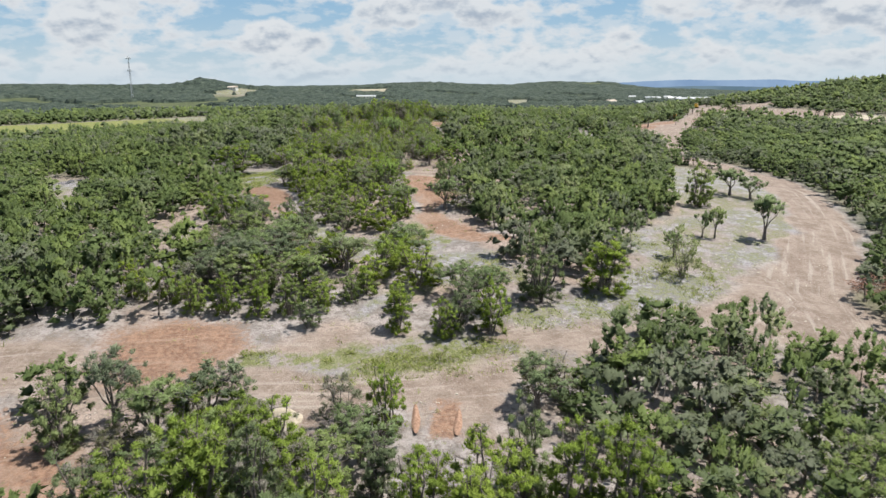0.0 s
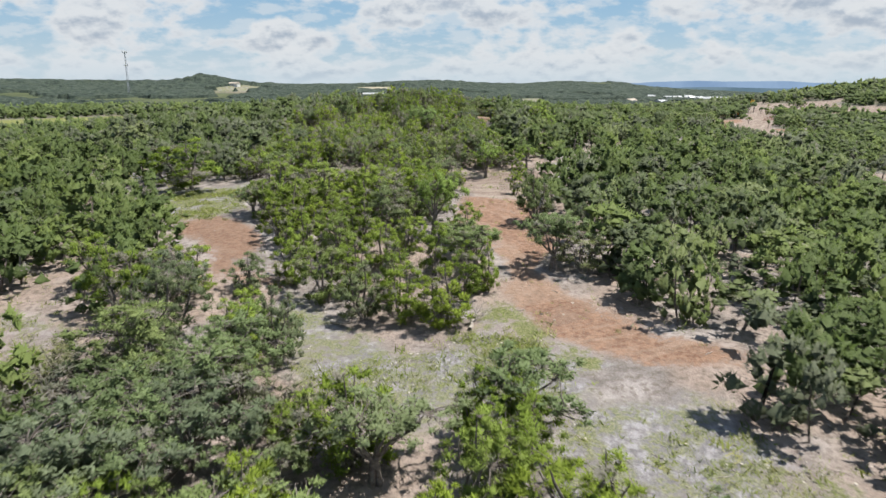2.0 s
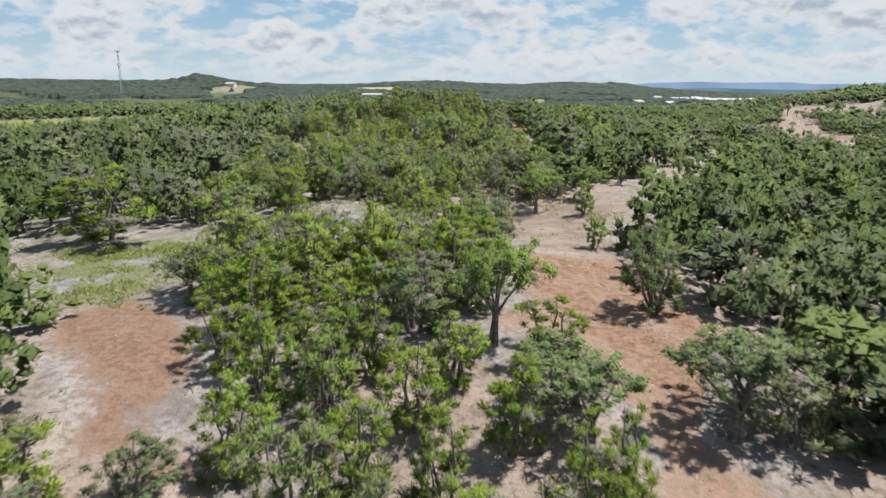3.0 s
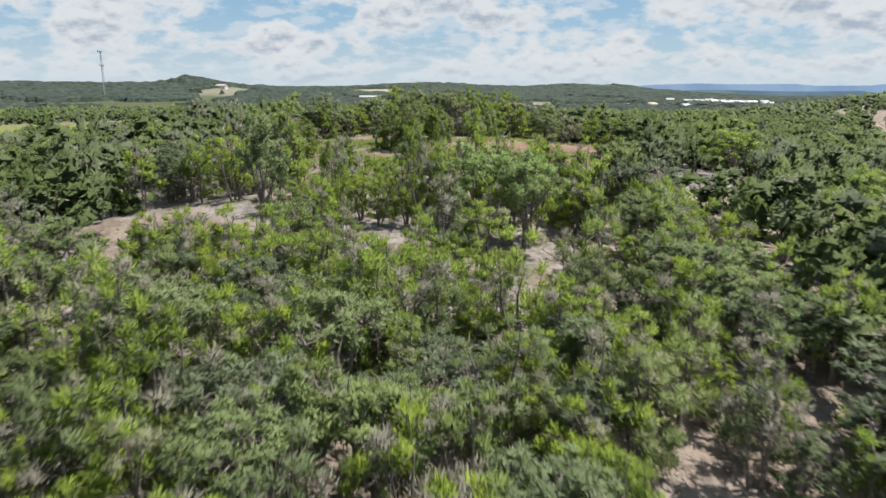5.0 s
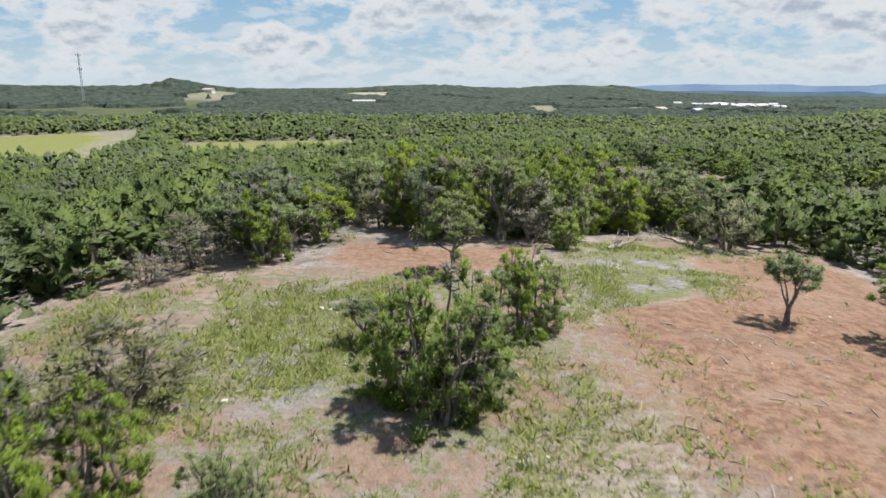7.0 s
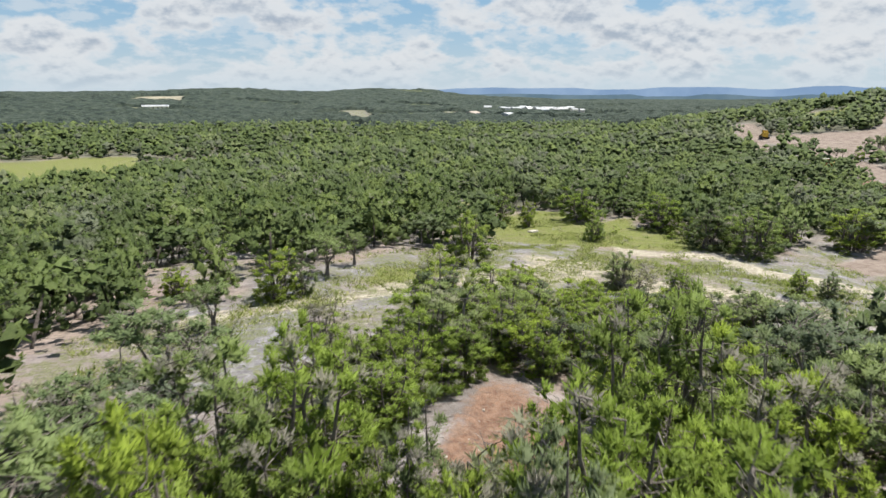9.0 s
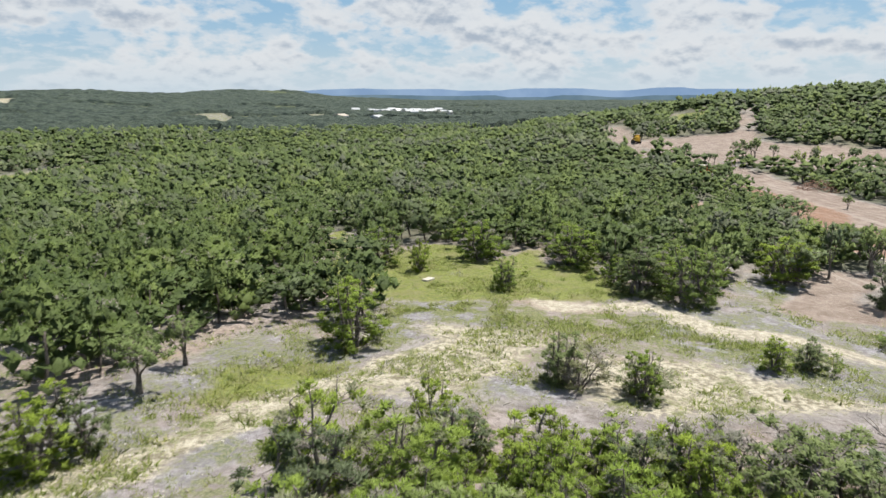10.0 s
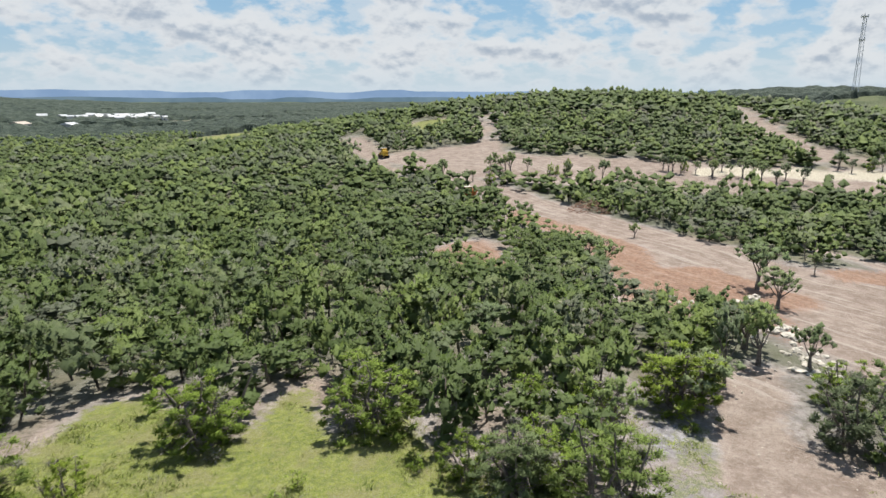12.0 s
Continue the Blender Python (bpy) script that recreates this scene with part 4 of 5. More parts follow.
PAD = [
    (65.8, 213.1, 4.7, 2.1, 'o'), (60.5, 210.2, 3.7, 1.7, 'o'), (45.2, 208.0, 4.4, 1.4, 'o'), (47.5, 205.5, 3.2, 1.1, 'o'), (81.1, 231.5, 2.1, 0.9, 'o'), (85.3, 223.5, 2.2, 0.8, 'o'), (76.8, 210.3, 2.3, 0.6, 'o'), (42.0, 203.1, 2.8, 1.4, 'j'), (65.2, 229.9, 3.2, 1.8, 'o'), (64.0, 227.4, 3.1, 1.5, 'o'), (36.1, 209.8, 3.8, 2.2, 'j'), (40.5, 208.7, 4.9, 1.0, 'o'), (33.9, 208.4, 0.6, 0.5, 's'), (21.7, 216.3, 0.9, 0.4, 's'), (29.2, 215.0, 2.5, 1.3, 'j'), (30.8, 212.3, 2.4, 1.3, 'j'), (22.5, 214.0, 2.6, 1.1, 'j'), (24.3, 211.4, 3.3, 1.8, 'j'),
]
placed = []
PALE = [(-10.8, 126.2, 4.5, 1.8, 'p'), (-8.8, 124.4, 4.2, 1.6, 'p'), (-20.0, 126.0, 5.0, 1.5, 'o'), (-16.5, 125.4, 4.8, 0.9, 'y'), (-13.5, 126.8, 4.8, 0.9, 'y')]
for x, y, h, r, k in PALE + BROAD + [(a, b, min(c, 5.6), d, e.replace('j', 'h')) for a, b, c, d, e in START] + EDGE + MIDWAY + [(a, b, min(c * 0.85, 3.5), d * 1.05, e) for a, b, c, d, e in CORE] + FRONT + LOWER + FLANK + [(a, b, c, d * (1.05 if e == 'o' else 1.3), e.replace('j', 'h')) for a, b, c, d, e in HILLTOP + WEST + MEADOW + PAD]:
    placed.append(plant(x, y, max(h, 0.5), r * 1.15, k))

for x, y, h, r, k in STRIP:               # thin rows of small trees along the pale track
    for _ in range(2):
        g = rng.uniform(0.55, 1.0)
        placed.append(plant(x + rng.gauss(0, 2.2), y + rng.gauss(0, 2.2), h * g * 0.8, r * g * 0.72, rng.choice("ooj")))

# the thickets: scattered so that crowns just meet, sorted by distance from the ridge line
def scatter(step, near_lo, near_hi, box, seed, keep=1.0, round_about=False, gaps=0.24):
    """Jittered places in the woods between two distances from the ridge line."""
    rs = np.random.RandomState(seed)
    gx, gy = np.meshgrid(np.arange(box[0], box[1], step), np.arange(box[2], box[3], step))
    gx = gx + step * 0.5 * (np.arange(gx.shape[0]) % 2)[:, None]
    x, y = gx.ravel() + rs.uniform(-0.42, 0.42, gx.size) * step, gy.ravel() + rs.uniform(-0.42, 0.42, gx.size) * step
    d = from_ridge(x, y)
    ok = (d >= near_lo) & (d < near_hi) & (rs.rand(x.size) < keep)
    ahead = (x > -0.74 * y - 14) & ((x < 0.72 * y + 14) | (y > 188 + 0.04 * x)) & (y > 14)
    ok &= ahead != round_about
    x, y, d = x[ok], y[ok], d[ok]
    _, deep = cover(x, y)
    ok = deep < -0.75 - 0.5 * rs.rand(x.size)
    thin = vnoise(x, y, 9.0, 31) * 0.6 + vnoise(x, y, 3.5, 32) * 0.4
    ok &= thin > gaps
    ok &= ~((y > 195.0 - 0.64 * x) & (y < 212) & (x > -8) & (x < 26))
    ok &= ~((y > 132.0) & (y < 142) & (x > -20) & (x < 10))
    return x[ok], y[ok], d[ok], rs


sx, sy, sd, rs = scatter(2.2, 0, 46, (-60, 90, 14, 262), 5)
if placed:
    px_, py_, pr_ = np.array(placed).T
    clear_of = np.array([np.all(np.hypot(px_ - a, py_ - b) > pr_ * 0.75 + 0.6) for a, b in zip(sx, sy)])
    sx, sy, sd = sx[clear_of], sy[clear_of], sd[clear_of]
order = np.argsort(sd)
LIMIT = {"j": 260, "o": 210, "b": 80}
left = []
for i in order:
    x, y = float(sx[i]), float(sy[i])
    grove = float(vnoise(x, y, 16.0, 41)) + rs.uniform(-0.25, 0.25)
    kind = "o" if grove > (0.86 if 108 < y < 134 else 0.66) and not (172 < y < 196) else "b" if rs.rand() < 0.07 else "j"
    count = {k: used[k + '0'] + used[k + '1'] + used[k + '2'] for k in "job"}
    if count[kind] >= LIMIT[kind]:
        other = [k for k in "job" if count[k] < LIMIT[k]]
        if not other or sd[i] > 40:
            left.append((x, y))
            continue
        kind = other[0]
    size = rs.uniform(0.66, 1.30) * (0.72 if x > 38 else 1.0)
    if 100 < y < 136 and sd[i] < 14:
        size *= 0.75
    tall = 1.05 if 106 < y < 122 else 1.3 if 122 <= y < 139 else 1.4 if 162 < y < 180 and x > -22 else 0.74 if 172 < y < 196 and x > -14 else 1.0
    plant(x, y, (3.25 if kind != "b" else 2.5) * tall * size * rs.uniform(0.85, 1.15), (1.95 if kind != "o" else 2.2) * size, kind)


# close-set thin scrub where the ridge is lowest
vx, vy, vd, rs = scatter(1.85, 0, 13, (-32, 8, 98, 137), 15, 1.0, False, 0.10)
for x, y in zip(vx, vy):
    g = rs.uniform(0.75, 1.25)
    plant(float(x), float(y), 2.8 * g * rs.uniform(0.85, 1.2), 1.25 * g, "y")


# low bushy junipers close together on the brow before the gravel track
vx, vy, vd, rs = scatter(2.1, 0, 20, (-14, 20, 172, 196), 16, 1.0, False, 0.0)
for x, y in zip(vx, vy):
    g = rs.uniform(0.8, 1.2)
    plant(float(x), float(y), 2.2 * g, 1.35 * g, "h")


def woods(name, xs, ys, grade, seed, spread, label, trunk=True):
    """Many trees in one mesh, for those too many or too far to tell apart."""
    rs = np.random.RandomState(seed)
    stock = []
    for i in range(10):
        kind = "hhhojhojob"[i]
        _, c, rad = crown_plan(rs, kind, grade[0])
        v, f, t, nm = plumes(rs, c, rad, *grade[1:4], RISE[kind], grade[4], 0.06, 0.8)
        if trunk:
            st = Sticks()
            rg = random.Random(seed + i)
            st.limb(bent(rg, (0, 0, -0.3), (rg.uniform(-.5, .5), rg.uniform(-.5, .5), 2.4), 0.15, 3), [0.08, 0.06, 0.03], 3)
            tv = np.array([tuple(p) for p in st.v])
            tf = np.array([q for a, b2, c2, d2 in st.f for q in ((a, b2, c2), (a, c2, d2))])
        else:
            tv, tf = np.zeros((0, 3)), np.zeros((0, 3), int)
        stock.append((np.concatenate([v, tv]), np.concatenate([f, tf + len(v)]), np.concatenate([t, np.zeros(len(tv))]), len(f), len(tf), kind, np.concatenate([nm, tv * (1, 1, 0) + (0.01, 0, 0)])))
    zs = land(xs, ys)
    V, F, T, G, MI, N, at = [], [], [], [], [], [], 0
    for k, (v, f, t, nl, nt_, kind, nm) in enumerate(stock):
        mine = np.arange(len(xs))[np.arange(len(xs)) % len(stock) == k]
        if not len(mine):
            continue
        a = rs.rand(len(mine)) * 6.283
        s = spread * rs.uniform(0.60, 1.50, len(mine))
        sz = 0.80 * rs.uniform(0.60, 1.30, len(mine)) * (0.5 + 0.5 * spread) * np.where((xs[mine] > 45) & (xs[mine] < 330), 0.92, 1.12)
        ca, sa_ = np.cos(a) * s, np.sin(a) * s
        w = np.empty((len(mine), len(v), 3))
        w[:, :, 0] = v[None, :, 0] * ca[:, None] - v[None, :, 1] * sa_[:, None] + xs[mine][:, None]
        w[:, :, 1] = v[None, :, 0] * sa_[:, None] + v[None, :, 1] * ca[:, None] + ys[mine][:, None]
        w[:, :, 2] = v[None, :, 2] * sz[:, None] + zs[mine][:, None]
        V.append(w.reshape(-1, 3))
        q = np.empty_like(w)
        q[:, :, 0] = nm[None, :, 0] * np.cos(a)[:, None] - nm[None, :, 1] * np.sin(a)[:, None]
        q[:, :, 1] = nm[None, :, 0] * np.sin(a)[:, None] + nm[None, :, 1] * np.cos(a)[:, None]
        q[:, :, 2] = nm[None, :, 2]
        N.append(q.reshape(-1, 3))
        F.append((f[None] + (at + np.arange(len(mine)) * len(v))[:, None, None]).reshape(-1, 3))
        T.append(np.tile(t, len(mine)))
        stand = 1.7 * (0.6 * vnoise(xs[mine], ys[mine], 17.0, 91) + 0.4 * vnoise(xs[mine], ys[mine], 7.0, 92)) - 0.42
        G.append(np.repeat(np.clip(0.55 * stand + 0.45 * rs.rand(len(mine)) + (0.2 if kind == "o" else 0.0), 0, 1), len(v)))
        MI.append(np.tile(np.r_[np.zeros(nl, np.int32), np.ones(nt_, np.int32)], len(mine)))
        at += len(mine) * len(v)
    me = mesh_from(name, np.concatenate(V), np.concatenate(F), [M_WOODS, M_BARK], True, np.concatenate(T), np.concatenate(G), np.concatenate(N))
    me.polygons.foreach_set("material_index", np.concatenate(MI).astype(np.int32))
    ob = new(name, me)
    tagged(ob, label, "woods", kind="stuff")
    return ob


if left:
    lx, ly = np.array(left).T
    woods("thicket_near", lx, ly, (25, 22, 0.54, 0.48, 0.55), 51, 1.12, "dense green juniper and oak thicket beside the clearings")
wx_, wy_, wd_, _ = scatter(2.5, 46, 74, (-100, 160, 14, 330), 6)
woods("thicket_middle", wx_, wy_, (26, 15, 0.52, 0.48, 0.58), 52, 1.2, "dense green juniper and oak woods on the slopes")
wx_, wy_, wd_, _ = scatter(2.8, 74, 112, (-130, 200, 14, 330), 7)
woods("thicket_slope", wx_, wy_, (18, 10, 0.55, 0.52, 0.70), 56, 1.25, "dark green juniper woods lower on the slopes")
wx_, wy_, wd_, _ = scatter(3.5, 112, 215, (-260, 320, 14, 430), 8)
woods("thicket_far", wx_, wy_, (11, 6, 0.60, 0.60, 0.85), 53, 1.35, "dark green woods covering the far slopes", False)
wx_, wy_, wd_, _ = scatter(5.0, 215, 430, (-480, 560, 60, 660), 9)
woods("woods_beyond", wx_, wy_, (6, 5, 0.7, 0.6, 0.95), 54, 1.7, "dark green woods covering the valley floor", False)
wx_, wy_, wd_, _ = scatter(5.0, 0, 330, (-260, 300, -110, 330), 10, 1.0, True)
woods("woods_behind", wx_, wy_, (4, 4, 1.0, 0.6, 0.9), 55, 1.8, "dark green juniper woods round the start of the ridge", False)


def canopy_sheet():
    """The crowns of the distant woods, as one uneven sheet over the hills."""
    rs = np.random.RandomState(77)
    radii = [405.0]
    while radii[-1] < 3300:
        radii.append(radii[-1] * 1.010)
    ang = np.arange(-58, 112, 0.40)
    R, Aa = np.meshgrid(np.array(radii), np.radians(ang))
    R = R * (1 + rs.uniform(-0.003, 0.003, R.shape))
    Aa = Aa + np.radians(rs.uniform(-0.12, 0.12, R.shape))
    x, y = 10 + R * np.sin(Aa), 150 + R * np.cos(Aa)
    xf, yf = x.ravel(), y.ravel()
    _, deep = cover(xf, yf)
    field = vnoise(xf, yf, 120, 61) * 0.6 + vnoise(xf, yf, 45, 62) * 0.4
    top = 1.6 + 3.2 * vnoise(xf, yf, 9, 63) + rs.uniform(-1.2, 1.2, xf.size)
    top = top * np.clip((R.ravel() - 405) / 45, 0, 1) - 2 * np.clip((440 - R.ravel()) / 30, 0, 1)
    z = land(xf, yf) + np.where((deep > -1.5) | (field > 0.68), -4.0, top)
    n0, n1 = R.shape
    i = (np.arange(n0 - 1)[:, None] * n1 + np.arange(n1 - 1)[None, :]).ravel()
    f = np.stack([i, i + n1, i + n1 + 1, i + 1], 1)
    me = mesh_from("distant_woods", np.stack([xf, yf, z], 1), f, [M_CANOPY])
    tagged(new("distant_woods", me), "distant dark green woods over rolling hills", "woods", kind="stuff")


def canopy_material():
    m, nt, b = material("canopy", 0.9)
    f = noise_of(nt, 0.11, 6, 0.75)
    # dark green crowns, with distance haze put in as a blue-grey cast
    col = mixer(nt, steps(nt, f, 0.38, 0.64), (0.018, 0.030, 0.024), (0.066, 0.084, 0.062))
    nt.links.new(col, b.inputs[0])
    bp = nt.nodes.new("ShaderNodeBump")
    bp.inputs["Strength"].default_value, bp.inputs["Distance"].default_value = 0.9, 2.0
    nt.links.new(noise_of(nt, 0.3, 5, 0.7), bp.inputs["Height"])
    nt.links.new(bp.outputs[0], b.inputs["Normal"])
    return m


M_CANOPY = canopy_material()
canopy_sheet()


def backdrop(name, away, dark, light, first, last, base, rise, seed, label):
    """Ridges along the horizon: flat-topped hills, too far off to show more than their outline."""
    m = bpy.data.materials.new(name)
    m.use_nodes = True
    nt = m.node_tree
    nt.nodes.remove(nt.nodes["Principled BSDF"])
    # the blue of distance haze is emitted by the ridges themselves
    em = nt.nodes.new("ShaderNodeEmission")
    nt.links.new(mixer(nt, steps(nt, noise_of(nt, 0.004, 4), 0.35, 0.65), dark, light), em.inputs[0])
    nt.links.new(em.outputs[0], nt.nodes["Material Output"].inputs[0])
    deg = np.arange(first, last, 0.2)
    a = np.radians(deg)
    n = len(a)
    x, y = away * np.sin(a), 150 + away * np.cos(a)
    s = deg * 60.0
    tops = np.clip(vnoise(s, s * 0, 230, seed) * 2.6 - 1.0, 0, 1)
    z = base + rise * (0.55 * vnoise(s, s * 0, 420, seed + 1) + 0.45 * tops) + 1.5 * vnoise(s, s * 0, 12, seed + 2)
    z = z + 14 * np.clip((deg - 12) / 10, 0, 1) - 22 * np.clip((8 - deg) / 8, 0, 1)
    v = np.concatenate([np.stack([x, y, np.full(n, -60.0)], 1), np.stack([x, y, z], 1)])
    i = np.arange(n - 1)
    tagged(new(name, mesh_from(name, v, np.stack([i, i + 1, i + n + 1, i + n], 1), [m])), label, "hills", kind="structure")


backdrop("backdrop", 4300, (0.155, 0.235, 0.36), (0.20, 0.285, 0.41), -60, 120, 25, 28, 3, "horizon ridges glowing in a painted haze blue")
backdrop("backdrop_near", 3700, (0.085, 0.135, 0.175), (0.120, 0.175, 0.215), 14, 70, -14, 26, 11, "ridges before the horizon, haze painted in as glowing blue-green")

# ---- small cover on the open ground ----
M_GRASS = leaf_material("grass_blade", (0.105, 0.140, 0.032), (0.250, 0.285, 0.085), (0.28, 0.26, 0.13), "joined")
M_REDBRUSH = plain("dry_red_brush", (0.16, 0.085, 0.06), (0.34, 0.20, 0.15), 3.0)


def open_places(n, reach, seed, want, box=(-45, 95, 30, 262)):
    """Random places on open ground of the wanted kinds, near the ridge line."""
    rs = np.random.RandomState(seed)
    x, y = rs.uniform(box[0], box[1], n), rs.uniform(box[2], box[3], n)
    ok = from_ridge(x, y) < reach
    x, y = x[ok], y[ok]
    w, deep = cover(x, y)
    chance = sum(w[k] * c for k, c in want.items() if k in w) + np.where(deep < 0, want.get("woods", 0), 0)
    patch = vnoise(x, y, 3.2, 81) * 0.6 + vnoise(x, y, 1.1, 82) * 0.4
    ok = rs.rand(len(x)) < chance * np.clip((patch - 0.47) * 9, 0.03, 1)
    return x[ok], y[ok], rs


def grass_tufts():
    x, y, rs = open_places(1250000, 34, 21, {"scrub": 1.0, "grass": 0.40, "peach": 0.62, "dry": 0.42, "pale": 0.40, "pink": 0.02, "red": 0.02, "woods": 0.03})
    n, blades = len(x), 11
    base = np.stack([x, y, land(x, y) - 0.02], 1)
    size = rs.uniform(0.09, 0.25, n) * np.where(rs.rand(n) < 0.15, 1.6, 1.0)
    d = rs.normal(size=(n, blades, 3)) * 0.8 + np.array([0, 0, 0.8])
    d[:, :, 2] = np.abs(d[:, :, 2])
    d /= np.linalg.norm(d, axis=2)[:, :, None]
    side = np.cross(d, rs.normal(size=(n, blades, 3)))
    side /= np.linalg.norm(side, axis=2)[:, :, None] + 1e-9
    foot = base[:, None, :] + np.concatenate([rs.normal(size=(n, blades, 2)) * (0.06 + 0.35 * size[:, None, None]), np.zeros((n, blades, 1))], 2)
    ln = size[:, None, None] * rs.uniform(0.6, 1.3, (n, blades, 1))
    v = np.stack([foot - side * ln * 0.10, foot + side * ln * 0.10, foot + d * ln], 2).reshape(-1, 3)
    flip = np.cross(v.reshape(-1, 3, 3)[:, 1] - v.reshape(-1, 3, 3)[:, 0], v.reshape(-1, 3, 3)[:, 2] - v.reshape(-1, 3, 3)[:, 0])[:, 2] < 0
    tri = v.reshape(-1, 3, 3)
    tri[flip] = tri[flip][:, [1, 0, 2]]
    v = tri.reshape(-1, 3)
    up_n = np.tile([0.0, 0.0, 1.0], (len(v), 1)) + np.repeat(rs.normal(size=(len(v) // 3, 3)) * 0.25, 3, 0)
    me = mesh_from("grass_tufts", v, np.arange(len(v)).reshape(-1, 3), [M_GRASS], False, np.repeat(0.14 + 0.86 * rs.rand(n), blades * 3), np.repeat(rs.rand(n), blades * 3), up_n)
    tagged(new("grass_tufts", me), "yellow-green grass tufts over the open ground", "grass", kind="stuff")


CUBE_F = np.array([(0, 1, 3, 2), (4, 6, 7, 5), (0, 4, 5, 1), (2, 3, 7, 6), (0, 2, 6, 4), (1, 5, 7, 3)])
CUBE_V = np.array([(x, y, z) for x in (-1, 1) for y in (-1, 1) for z in (-1, 1)], float)


def loose_stones():
    x, y, rs = open_places(620000, 46, 22, {"pale": 0.60, "dry": 0.14, "scrub": 0.10, "pink": 0.10, "red": 0.03})
    n = len(x)
    size = 0.02 + 0.055 * rs.rand(n) ** 3
    v = CUBE_V[None] * (0.6 + 0.6 * rs.rand(n, 8, 3)) * (size[:, None] * rs.uniform(0.5, 1.2, (n, 3)))[:, None, :]
    a = rs.rand(n) * 6.283
    c, s = np.cos(a)[:, None], np.sin(a)[:, None]
    w = np.stack([v[:, :, 0] * c - v[:, :, 1] * s + x[:, None], v[:, :, 0] * s + v[:, :, 1] * c + y[:, None], v[:, :, 2] * 0.6 + (land(x, y) + size * 0.15)[:, None]], 2)
    f = CUBE_F[None] + (np.arange(n) * 8)[:, None, None]
    me = mesh_from("loose_stones", w.reshape(-1, 3), f.reshape(-1, 4), [M_STONE])
    tagged(new("loose_stones", me), "small pale limestone stones strewn over bare ground", "stones", kind="stuff")


def dry_twigs():
    x, y, rs = open_places(110000, 36, 23, {"dry": 0.30, "peach": 0.3, "red": 0.22, "pink": 0.10, "scrub": 0.10, "woods": 0.55})
    n = len(x)
    a, ln, th = rs.rand(n) * 6.283, 0.10 + 0.55 * rs.rand(n) ** 2, rs.uniform(0.006, 0.016, n)
    v = CUBE_V[None] * np.stack([ln * 0.5, th, th], 1)[:, None, :]
    v[:, :, 1] += 0.08 * ln[:, None] * np.sin(CUBE_V[None, :, 0] * 1.5)
    c, s = np.cos(a)[:, None], np.sin(a)[:, None]
    w = np.stack([v[:, :, 0] * c - v[:, :, 1] * s + x[:, None], v[:, :, 0] * s + v[:, :, 1] * c + y[:, None], v[:, :, 2] + (land(x, y) + 0.02)[:, None]], 2)
    me = mesh_from("dry_twigs", w.reshape(-1, 3), (CUBE_F[None] + (np.arange(n) * 8)[:, None, None]).reshape(-1, 4), [M_DEADWOOD])
    tagged(new("dry_twigs", me), "grey dry twigs littering the ground", "twigs", kind="stuff")


grass_tufts()
loose_stones()
dry_twigs()


def part(name, bm, mat, parent, label=""):
    """Links a bmesh as one mesh object under a thing or a part."""
    me = bpy.data.meshes.new(name)
    bm.to_mesh(me)
    bm.free()
    me.materials.append(mat)
    ob = new(name, me)
    ob.parent = parent
    if label:
        tagged(ob, label)
    return ob


def box(lo, hi, bevel=0.0):
    bm = bmesh.new()
    bmesh.ops.create_cube(bm, size=1.0)
    for v in bm.verts:
        v.co = Vector([l + (h_ - l) * (c + 0.5) for l, h_, c in zip(lo, hi, v.co)])
    if bevel:
        bmesh.ops.bevel(bm, geom=bm.edges[:], offset=bevel, segments=2, affect='EDGES', profile=0.6)
    return bm


def beam(a, b, w):
    """A square bar between two points."""
    a, b = Vector(a), Vector(b)
    bm = bmesh.new()
    bmesh.ops.create_cube(bm, size=1.0)
    q = (b - a).to_track_quat('Z', 'Y').to_matrix().to_4x4()
    bm.transform(Matrix.Translation((a + b) / 2) @ q @ Matrix.Diagonal((w, w, (b - a).length, 1)))
    return bm


# fallen trees and loose branches
def fallen_tree(x, y, turn, length, seed):
    rg = random.Random(seed)
    thing = new("fallen_tree")
    st = Sticks()
    pts = bent(rg, (0, 0, 0.10), (length, 0.2, 0.30), 0.12, 6)
    st.limb(pts, [0.12, 0.11, 0.095, 0.08, 0.06, 0.03], 6)
    log = new("trunk", st.mesh("trunk", M_DEADWOOD))
    st = Sticks()
    for k in range(int(5 * length)):
        p = pts[rg.randint(1, 5)]
        e = p + Vector((rg.uniform(0.2, 1.0), rg.uniform(-0.9, 0.9), rg.uniform(-0.05, 0.9))) * rg.uniform(0.5, 1.2)
        e.z = max(e.z, 0.05)
        q = bent(rg, p, e, 0.10, 4)
        st.limb(q, [0.04, 0.03, 0.02, 0.008], 4)
        for _ in range(3):
            s_ = q[rg.randint(1, 3)]
            t_ = s_ + Vector((rg.gauss(0, .3), rg.gauss(0, .3), rg.uniform(0, .4)))
            st.limb([s_, t_], [0.014, 0.004], 3)
    twigs = new("branchwork", st.mesh("branchwork", M_DEADWOOD))
    log.parent = twigs.parent = thing
    thing.matrix_basis = pose(x, y, float(land(x, y)), 0, 0, turn)
    tagged(thing, "bleached grey fallen tree with bare branches on the ground", "fallen tree", "fallen trees")


